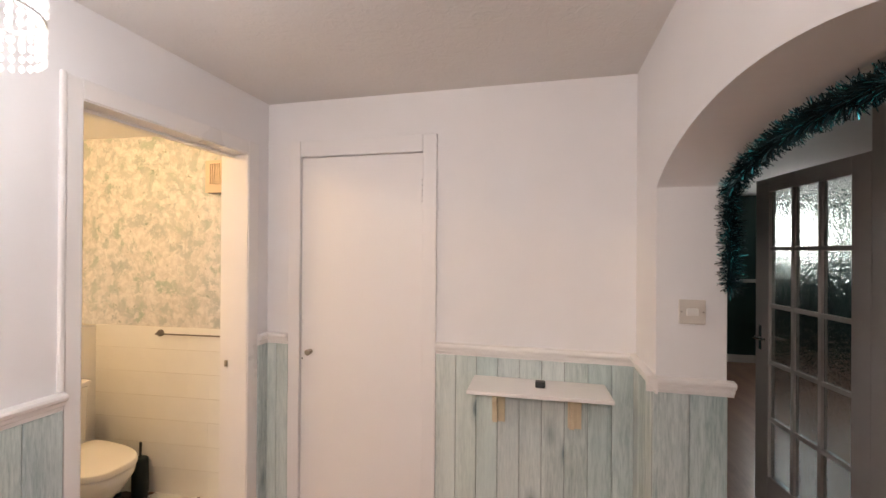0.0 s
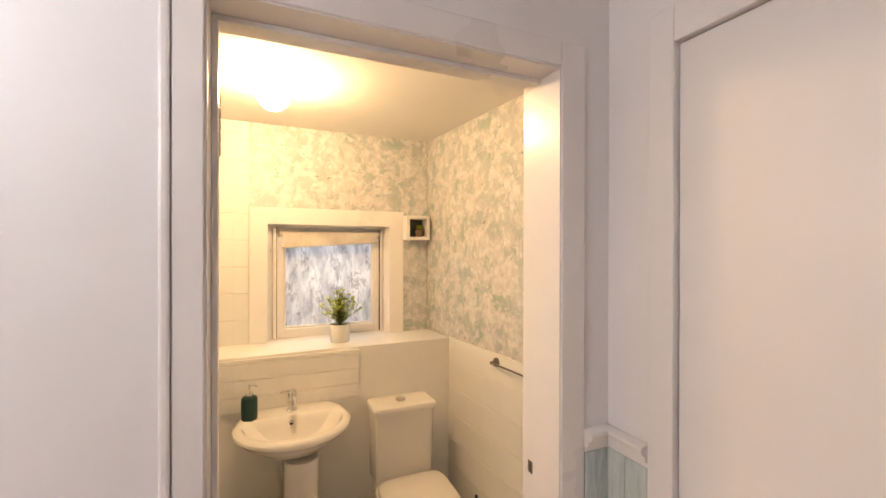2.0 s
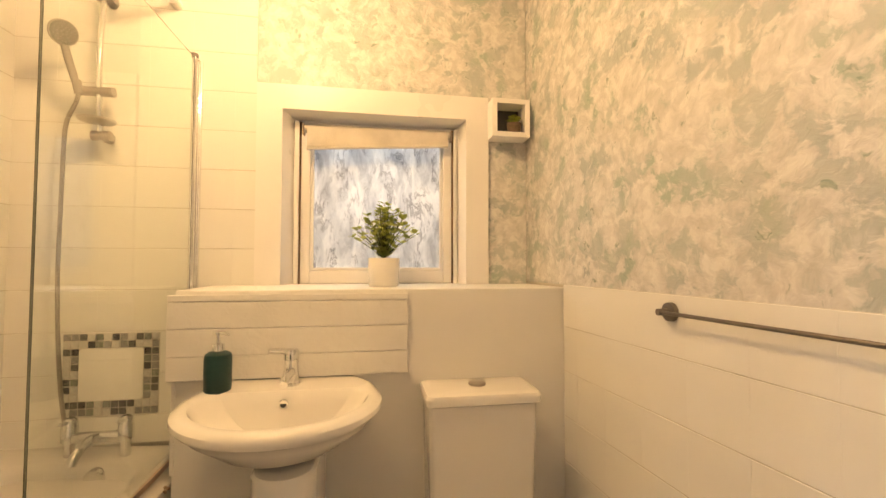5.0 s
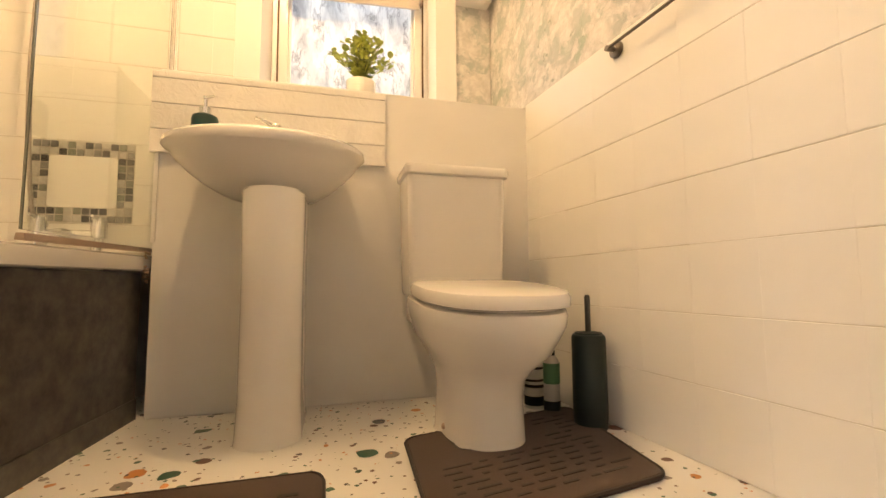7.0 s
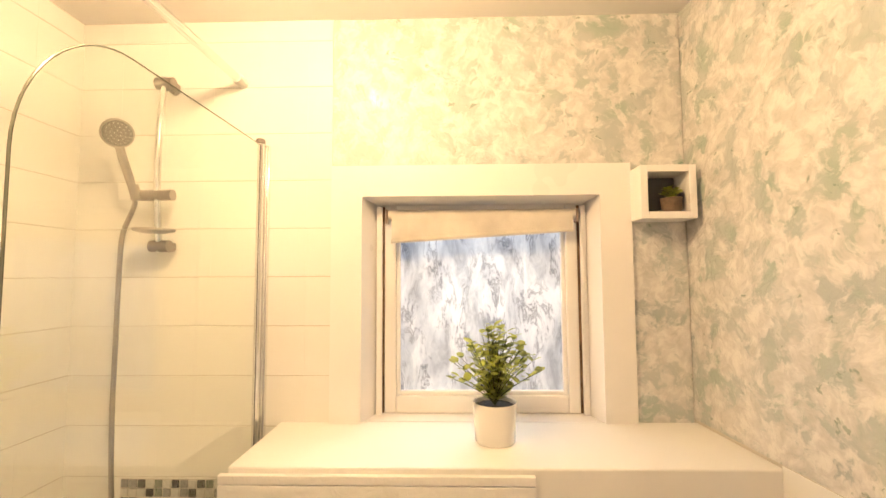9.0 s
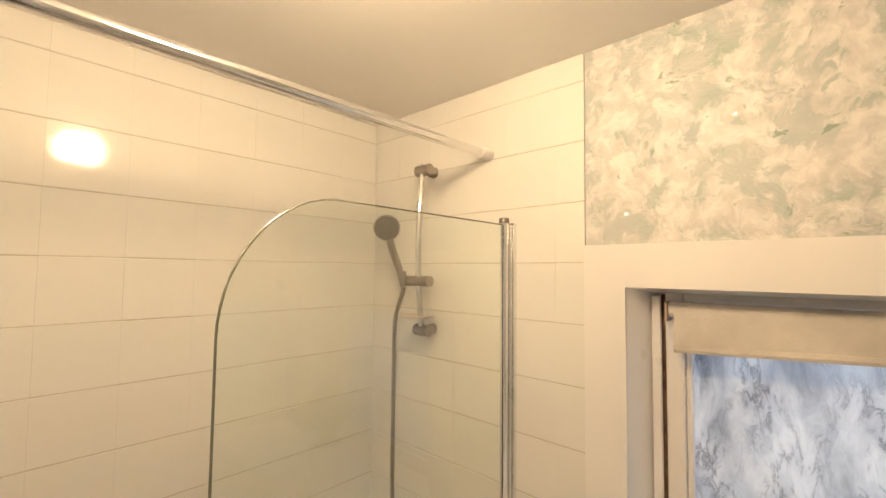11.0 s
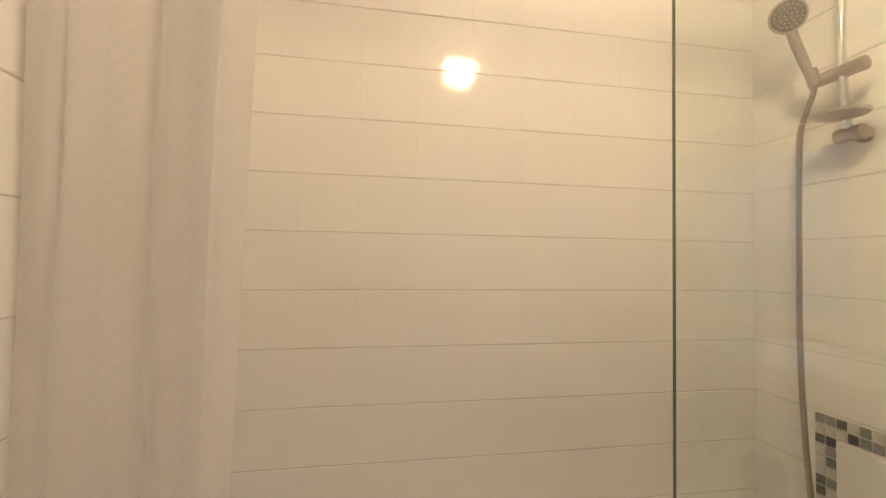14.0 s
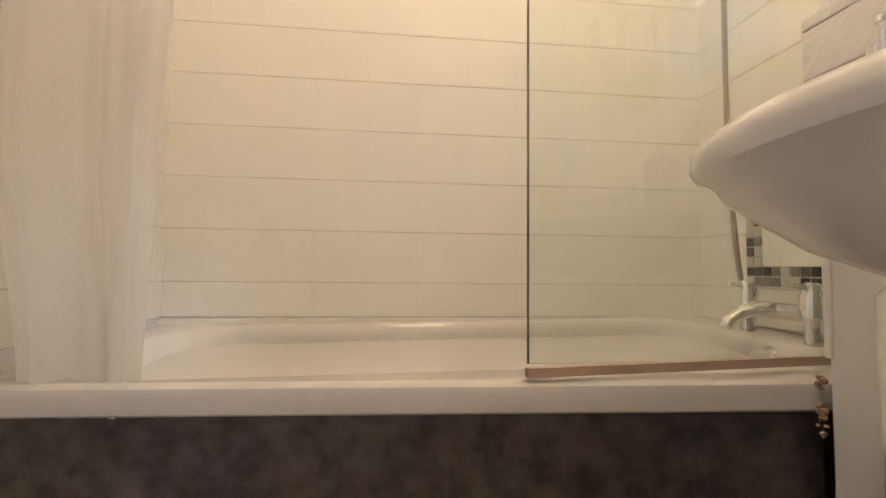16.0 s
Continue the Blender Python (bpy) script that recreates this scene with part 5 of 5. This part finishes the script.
def foliage(name, parent, rnd, centre, spread, height, count, size, label=""):
    """Small round leaves in pairs on thin arching stems."""
    lf, st = bmesh.new(), bmesh.new()
    for s in range(count):
        a, lean = s * 2.4 + 0.5 * rnd.random(), (rnd.random() ** 0.7) * spread
        h = height * (1 - 0.62 * (lean / spread) ** 1.3) * (0.72 + 0.28 * rnd.random())
        pts = []
        for k in range(7):
            t = k / 6
            pts.append(Vector(centre) + Vector((math.cos(a) * lean * t ** 1.5, math.sin(a) * lean * t ** 1.5, h * t)))
        tube(st, pts, [0.0014 * (1 - 0.5 * k / 6) for k in range(7)], 5)
        for k in range(1, 7):
            for side in (-1, 1):
                if rnd.random() < 0.12:
                    continue
                ang = a + side * (1.2 + 0.5 * rnd.random()) + k * 1.1
                out_dir = Vector((math.cos(ang), math.sin(ang), 0.35 + 0.5 * rnd.random())).normalized()
                wid = out_dir.cross(Vector((0, 0, 1))).normalized()
                nor = wid.cross(out_dir)
                L = size * (0.75 + 0.5 * rnd.random())
                p = pts[k]
                shape = [(0, 0), (0.25, 0.30), (0.6, 0.38), (0.92, 0.22), (1.08, 0), (0.92, -0.22), (0.6, -0.38), (0.25, -0.30)]
                top = [lf.verts.new(p + out_dir * L * u + wid * L * v + nor * (0.12 * L * (v * v * 4 - u * u))) for u, v in shape]
                mid = lf.verts.new(p + out_dir * L * 0.5 - nor * 0.04 * L)
                for i in range(8):
                    lf.faces.new((top[i], top[(i + 1) % 8], mid))
    part("leaves", lf, M["leaf"], parent, label or "small round green leaves", smooth=True, kind="stuff")
    part("stems", st, M["stem"], parent, smooth=True)


pl = thing("potted_plant", (-2.715, 1.742, LEDGE_Z), "green artificial eucalyptus in a small white pot on the window ledge", "plant")
part("pot", lathe(bmesh.new(), -2.715, 1.742, [(0.050, LEDGE_Z + 0.0005), (0.053, LEDGE_Z + 0.004), (0.058, LEDGE_Z + 0.100), (0.057, LEDGE_Z + 0.103), (0.054, LEDGE_Z + 0.101), (0.053, LEDGE_Z + 0.090)], 30), M["ceramic"], pl, smooth=True)
part("soil", lathe(bmesh.new(), -2.715, 1.742, [(0.050, LEDGE_Z + 0.088), (0.0525, LEDGE_Z + 0.091), (0.02, LEDGE_Z + 0.094)], 20), M["soil"], pl, smooth=True)
foliage("leaves", pl, random.Random(5), (-2.715, 1.742, LEDGE_Z + 0.09), 0.130, 0.240, 54, 0.025)
cz = cz0 + 0.0205
p2 = thing("miniature_plant", (-2.80, 2.270, cz), "tiny succulent in a brown pot inside the box shelf", "plant")
part("pot", lathe(bmesh.new(), -2.800, 2.268, [(0.024, cz), (0.026, cz + 0.004), (0.030, cz + 0.042), (0.027, cz + 0.043)], 20), M["pot_brown"], p2, smooth=True)
foliage("leaves", p2, random.Random(8), (-2.80, 2.268, cz + 0.04), 0.026, 0.042, 20, 0.014)

# roller blind
bl = thing("roller_blind", (-2.93, 1.73, 1.62), "rolled-up beige roller blind in the window", "blind")
part("roll", tube(bmesh.new(), [(-2.918, 1.428, 1.694), (-2.918, 2.022, 1.694)], 0.018, 20), M["blind"], bl, smooth=True)
bm = bmesh.new()
g = []
for i in range(31):
    y = 1.440 + 0.570 * i / 30
    w = 0.0015 * math.sin(i * 0.9)
    g.append([bm.verts.new((x + w, y, z + 0.034 * (y - 1.44) / 0.57 * (z < 1.62))) for x, z in ((-2.8990, 1.694), (-2.8985, 1.65), (-2.8990, 1.616), (-2.9015, 1.616), (-2.9010, 1.65), (-2.9015, 1.694))])
for a, b in zip(g, g[1:]):
    for k in range(6):
        bm.faces.new((a[k], a[(k + 1) % 6], b[(k + 1) % 6], b[k]))
part("fabric", bm, M["blind"], bl, smooth=True)
part("bottom_bar", loft(bmesh.new(), [[(x, y, z + dz) for x, z in ((-2.905, 1.603), (-2.896, 1.603), (-2.894, 1.610), (-2.896, 1.618), (-2.905, 1.618))] for y, dz in ((1.439, 0.0), (2.011, 0.034))]), M["blind"], bl)
for y in (1.420, 2.024):
    part("bracket", boxes((-2.940, -2.900, y, y + 0.006, 1.668, 1.712), bevel=0.002), M["seal"], bl, "rusty brown bracket")
bm = bmesh.new()
for k in range(150):
    for dy in (0.0, 0.008):
        bmesh.ops.create_icosphere(bm, subdivisions=1, radius=0.0019, matrix=Matrix.Translation((-2.900, 2.036 + dy * 0.6, 1.690 - k * 0.0036)))
part("bead_chain", bm, M["plastic"], bl, "fine bead chain", kind="stuff")

# ---- hall things ----
cd = thing("cupboard_door", ((CD0 + CD1) / 2, HALL_N, 0), "flush white painted cupboard door, closed, with a small round knob", "door", kind="structure")
leaf = part("door_leaf", boxes((CD0 + 0.003, CD1 - 0.003, HALL_N + 0.003, HALL_N + 0.038, 0.006, CDZ - 0.003), bevel=0.002), M["door_paint"], cd)
for r in ((CD0 - 0.066, CD0, 0, 2.150), (CD1, CD1 + 0.070, 0, 2.150)):
    part("casing", boxes((r[0], r[1], HALL_N - 0.014, HALL_N + 0.02, r[2], r[3]), bevel=0.003), M["door_paint"], cd)
part("casing", boxes((CD0 + 0.0005, CD1 - 0.0005, HALL_N - 0.014, HALL_N + 0.02, CDZ, 2.150), bevel=0.003), M["door_paint"], cd)
# solid black rings between the knuckles stand in for shade in the gaps
bm = bmesh.new()
for k in range(5):
    tube(bm, [(CD1 - 0.001, HALL_N - 0.0062, 1.8215 + k * 0.026), (CD1 - 0.001, HALL_N - 0.0062, 1.8255 + k * 0.026)], 0.0056, 8)
part("hinge_pin", bm, M["black"], cd, "black rings in place of shade in the hinge gaps", kind="stuff")
kx, kz = CD0 + 0.058, 1.050
bm = tube(bmesh.new(), [(kx, HALL_N + 0.003, kz), (kx, HALL_N - 0.001, kz), (kx, HALL_N - 0.003, kz), (kx, HALL_N - 0.014, kz), (kx, HALL_N - 0.020, kz), (kx, HALL_N - 0.029, kz), (kx, HALL_N - 0.032, kz)],
          [0.013, 0.013, 0.006, 0.006, 0.015, 0.016, 0.010], 22)
part("knob", bm, M["nickel"], leaf, "small round metal knob", smooth=True)
bm = bmesh.new()
for k in range(6):
    tube(bm, [(CD1 - 0.001, HALL_N - 0.006, 1.800 + k * 0.026), (CD1 - 0.001, HALL_N - 0.006, 1.8212 + k * 0.026)], 0.0065, 10)
part("hinge", bm, M["door_paint"], cd, "hinge painted over in white", smooth=True)
part("keyhole", tube(bmesh.new(), [(CD0 + 0.010, HALL_N + 0.0032, 1.01), (CD0 + 0.010, HALL_N + 0.0022, 1.01)], 0.004, 10), M["black"], leaf)

sf = thing("wall_shelf", (0.32, HALL_N - 0.013, 0.99), "narrow white wall shelf on two bare pine brackets", "shelf")
bm = bmesh.new()
loft(bm, [[(0.033, 2.137, z), (0.612, 2.137, z), (0.622, 1.925, z), (0.035, 1.906, z)] for z in (0.981, 0.997)])
bmesh.ops.bevel(bm, geom=list(bm.edges), offset=0.002, segments=1, affect="EDGES")
part("board", bm, M["gloss"], sf)
for x in (0.125, 0.462):
    bm = bmesh.new()
    loft(bm, [[(xx, 2.137, 0.800), (xx, 2.095, 0.800), (xx, 2.060, 0.905), (xx, 2.060, 0.980), (xx, 2.137, 0.980)] for xx in (x, x + 0.020)])
    box(bm, x - 0.006, x + 0.052, 2.118, 2.1375, 0.796, 0.980, 0.002)
    part("bracket", bm, M["pine"], sf, "bare pine shelf bracket")
bx = thing("small_black_box", (0.335, 2.03, 0.998), "small black box lying on the white shelf", "box")
part("case", boxes((0.315, 0.357, 2.01, 2.05, 0.9975, 1.022), bevel=0.004), M["black"], bx)
part("top_label", boxes((0.321, 0.351, 2.016, 2.044, 1.0222, 1.0228)), M["panel"], bx)

YP = ARCH_C + ARCH_A
sw = thing("wall_switch", (0.857, YP, 1.33), "white plastic fused switch plate on the arch pier", "switch")
plate = part("plate", boxes((0.814, 0.900, YP - 0.009, YP, 1.330, 1.416), bevel=0.003), surface("aged switch plastic", (0.64, 0.60, 0.55), 0.35, vary=0.04), sw)
part("rocker", boxes((0.838, 0.876, YP - 0.0125, YP - 0.009, 1.360, 1.386), bevel=0.003), M["plastic"], plate)
for x in (0.822, 0.892):
    part("screw", tube(bmesh.new(), [(x, YP - 0.009, 1.373), (x, YP - 0.0105, 1.373)], 0.0035, 10), M["nickel"], plate, smooth=True)

# tinsel along the far edge of the arch
ti = thing("tinsel_garland", (EX, 1.5, 1.5), "dark teal tinsel garland hung round the arch", "garland")
rnd = random.Random(9)
line = [Vector((EX - 0.005, YP - 0.045, 1.46)), Vector((EX - 0.005, YP - 0.045, 1.60)), Vector((EX - 0.01, YP - 0.05, 1.76))]
line += [Vector((EX - 0.01, 1.248 + 0.54 * math.cos(math.pi * i / 36), 1.739 + 0.163 * math.sin(math.pi * i / 36))) for i in range(3, 30)]
dense = []
for a, b in zip(line, line[1:]):
    k = max(1, int((b - a).length / 0.004))
    dense += [a.lerp(b, i / k) for i in range(k)]
bm, bm2 = bmesh.new(), bmesh.new()
for p in dense:
    for q in range(20):
        d = Vector((rnd.gauss(0, 1), rnd.gauss(0, 1), rnd.gauss(0, 1))).normalized()
        L = 0.028 + 0.022 * rnd.random()
        w = d.cross(Vector((rnd.random(), rnd.random(), rnd.random()))).normalized() * 0.0011
        tgt = bm2 if rnd.random() < 0.12 else bm
        vs = [tgt.verts.new(v) for v in (p - w, p + w, p + d * L + w, p + d * L - w)]
        tgt.faces.new(vs)
part("strands", bm, M["tinsel"], ti, kind="stuff")
part("teal_strands", bm2, M["tinsel_bright"], ti, "bright teal strands", kind="stuff")

# beaded pendant
PX, PY = -0.66, 0.70
pd = thing("pendant_light", (PX, PY, 2.15), "lit pendant lamp with a shade of clear crystal beads", "pendant lamp")
part("cord", tube(bmesh.new(), [(PX, PY, 2.19), (PX, PY, HALL_CEIL - 0.02)], 0.003, 8), M["plastic"], pd, smooth=True)
part("ceiling_rose", lathe(bmesh.new(), PX, PY, [(0.02, HALL_CEIL - 0.035), (0.045, HALL_CEIL - 0.012), (0.047, HALL_CEIL)], 24), M["plastic"], pd, smooth=True)
for z, r in ((2.185, 0.100), (2.020, 0.100)):
    ring = [(PX + r * math.cos(math.tau * i / 36), PY + r * math.sin(math.tau * i / 36), z) for i in range(37)]
    bm = tube(bmesh.new(), ring, 0.004, 8, False)
    if z > 2.15:
        for a in (0, math.pi / 2):
            tube(bm, [(PX - r * math.cos(a), PY - r * math.sin(a), z), (PX + r * math.cos(a), PY + r * math.sin(a), z)], 0.0025, 6)
    part("hoop", bm, M["chrome"], pd, smooth=True)
for z0, z1, n, big in ((2.030, 2.178, 30, 0.011), (1.935, 2.015, 34, 0.0085)):
    bm = bmesh.new()
    for i in range(n):
        a = math.tau * i / n
        cnt = int((z1 - z0) / (big * 1.9))
        for k in range(cnt):
            z = z1 - (k + 0.5) * (z1 - z0) / cnt
            bmesh.ops.create_icosphere(bm, subdivisions=1, radius=1, matrix=Matrix.LocRotScale((PX + 0.100 * math.cos(a), PY + 0.100 * math.sin(a), z), None, (big * 0.62, big * 0.62, big * 0.98)))
    part("bead_strings", bm, M["crystal"], pd, "strings of clear crystal beads", kind="stuff")

# glazed door of the green room
gd = thing("glazed_door", (1.60, 2.65, 0), "open grey-brown fifteen-pane glazed door with obscured glass", "door")
A, B = Vector((1.572, 2.985, 0)), Vector((1.655, 2.225, 0))
run = (B - A).normalized()
nrm = Vector((-run.y, run.x, 0))
LEN = (B - A).length


def on_door(u0, u1, z0, z1, t0=-0.019, t1=0.019, bm=None, bev=0.003):
    """A block in the plane of the door: u along it, z up, t across."""
    bm = bm or bmesh.new()
    m = Matrix(((run.x, nrm.x, 0, 0), (run.y, nrm.y, 0, 0), (0, 0, 1, 0), (0, 0, 0, 1)))
    b0 = len(bm.verts)
    box(bm, u0, u1, t0, t1, z0, z1, bev)
    bm.verts.ensure_lookup_table()
    new_verts = bm.verts[b0:]
    bmesh.ops.transform(bm, matrix=Matrix.Translation(A) @ m, verts=new_verts)
    return bm


DT = 2.000
ST0, ST, ZB, ZT5 = 0.117, 0.0975, 0.34, 1.922
u_edges = [ST0 + (LEN - ST - ST0) * i / 3 for i in range(4)]
z_edges = [ZB + (ZT5 - ZB) * i / 5 for i in range(6)]
stile = part("stile", on_door(0, ST0, 0.01, DT), M["door_grey"], gd)
part("stile", on_door(LEN - ST, LEN, 0.01, DT), M["door_grey"], gd)
part("rail", on_door(ST0 + 0.0005, LEN - ST - 0.0005, ZT5, DT), M["door_grey"], gd)
part("rail", on_door(ST0 + 0.0005, LEN - ST - 0.0005, 0.01, ZB), M["door_grey"], gd)
for u in u_edges[1:3]:
    part("glazing_bar", on_door(u - 0.011, u + 0.011, ZB + 0.0005, ZT5 - 0.0005, -0.015, 0.015), M["door_grey"], gd)
for z in z_edges[1:5]:
    part("glazing_bar", on_door(ST0 + 0.0005, LEN - ST - 0.0005, z - 0.011, z + 0.011, -0.014, 0.014), M["door_grey"], gd)
for i in range(3):
    for j in range(5):
        part("pane", on_door(u_edges[i] + 0.0005 + (0.011 if i else 0), u_edges[i + 1] - 0.0005 - (0.011 if i < 2 else 0), z_edges[j] + 0.0005 + (0.011 if j else 0), z_edges[j + 1] - 0.0005 - (0.011 if j < 4 else 0), -0.002, 0.002, bev=0), M["rough_glass"], gd)
for t in (-0.019, 0.019):
    bm = on_door(0.035, 0.062, 1.03, 1.17, min(t, t * 1.2), max(t, t * 1.2), bev=0.001)
    hp = A + run * 0.048 + nrm * t * 1.2
    tube(bm, [hp + Vector((0, 0, 1.10)), hp + nrm * t * 1.6 + Vector((0, 0, 1.10)), hp + nrm * t * 1.9 + run * 0.02 + Vector((0, 0, 1.10)), hp + nrm * t * 1.9 + run * 0.10 + Vector((0, 0, 1.105))], [0.009, 0.009, 0.008, 0.006], 10)
    part("handle", bm, M["chrome"], stile, "chrome lever handle", smooth=True)
structure("door_post", boxes((1.63, 1.74, 2.10, 2.215, 0, GC), (1.74, GX, 2.13, 2.19, 2.03, GC), bevel=0.004), M["door_grey"], "grey-brown painted door post", at=(1.68, 2.16, 0))

# ---- wall tiles ----
tile_cache = {}


def tile_mesh(w, h, mat, t=0.0055, c=0.0011):
    key = (round(w, 3), round(h, 3), mat)
    if key in tile_cache:
        return tile_cache[key]
    vs, fs = [], []
    for x0, z0, y in ((w / 2, h / 2, 0), (w / 2, h / 2, t - c), (w / 2 - c * 0.12, h / 2 - c, t)):
        vs += [(-x0, y, -z0), (x0, y, -z0), (x0, y, z0), (-x0, y, z0)]
    for r in (0, 4):
        for i in range(4):
            fs.append((r + i, r + (i + 1) % 4, r + 4 + (i + 1) % 4, r + 4 + i))
    fs.append((8, 9, 10, 11))
    me = bpy.data.meshes.new("tile")
    me.from_pydata(vs, [], [f[::-1] for f in fs])
    me.materials.append(M[mat])
    tile_cache[key] = me
    return me


def lay_tiles(wall, corner, along, out_dir, us, zs, mat, skip=None, joint=0.0018, upright=0.0001):
    """Tiles of their own between the edges us and zs; corner is the wall's point at u = 0, along its run, out_dir into the room."""
    along, out_dir = Vector(along).normalized(), Vector(out_dir).normalized()
    if along.cross(Vector((0, 0, 1))).dot(out_dir) > 0:
        turn = Matrix((along, out_dir, Vector((0, 0, 1)))).transposed().to_4x4()
    else:
        turn = Matrix((-along, out_dir, Vector((0, 0, 1)))).transposed().to_4x4()
    rnd = random.Random(len(us) * 7 + len(zs))
    o = Vector(corner)
    ends = [[o + along * u + out_dir * d + Vector((0, 0, z)) for u, d, z in ((q, 0.002, zs[0]), (q, 0.0074, zs[0]), (q, 0.0074, zs[-1]), (q, 0.002, zs[-1]))] for q in (us[0] + 0.001, us[-1] - 0.001)]
    part("grout_bed", loft(bmesh.new(), ends), M["grout"], wall, "pale flush grout")
    for u0, u1 in zip(us, us[1:]):
        for z0, z1 in zip(zs, zs[1:]):
            if skip and skip((u0 + u1) / 2, (z0 + z1) / 2):
                continue
            if u1 - u0 < 0.012 or z1 - z0 < 0.012:
                continue
            ob = new("tile", tile_mesh(u1 - u0 - upright, z1 - z0 - joint * rnd.choice((0.35, 0.7, 1.0, 1.25)), mat))
            ob.parent = wall
            p = Vector(corner) + along * (u0 + u1) / 2 + out_dir * (0.003 + 0.0001 * rnd.random()) + Vector((0, 0, (z0 + z1) / 2))
            tilt = Euler((rnd.gauss(0, 0.0022), 0, rnd.gauss(0, 0.0018))).to_matrix().to_4x4()
            ob.matrix_local = Matrix.Translation(p - ORIGIN[wall]) @ turn @ tilt


def edges(a, b, first, step):
    e = [a] + [first + step * k for k in range(40) if a + 0.01 < first + step * k < b - 0.01] + [b]
    return e


zs = edges(BZ + 0.035, BATH_CEIL, ROW0, ROW)
lay_tiles(wall_south, (0, SOUTH, 0), (1, 0, 0), (0, 1, 0), edges(WEST + 0.008, EAST, -2.8518, 0.1493), zs, "tile")
lay_tiles(wall_west, (WEST, 0, 0), (0, 1, 0), (1, 0, 0), edges(SOUTH + 0.008, 1.261, 0.587, 0.1493), zs, "tile")
lay_tiles(wall_door, (EAST, 0, 0), (0, 1, 0), (-1, 0, 0), edges(SOUTH + 0.008, 1.10, 0.587, 0.1493), zs, "tile")
ux = Vector((1, 0.075, 0)).normalized()
nus = [(x - WEST) / ux.x for x in [-2.5535] + [-2.4698 + 0.1495 * k for k in range(9)]]
NZ = [0.001, 0.168, 0.322, 0.475, 0.627, 0.780, 0.932, 1.077]
lay_tiles(wall_north, (WEST, north(WEST), 0), ux, (0.075, -1, 0), nus, NZ, "painted_tile", joint=0.0016, upright=0.0001)
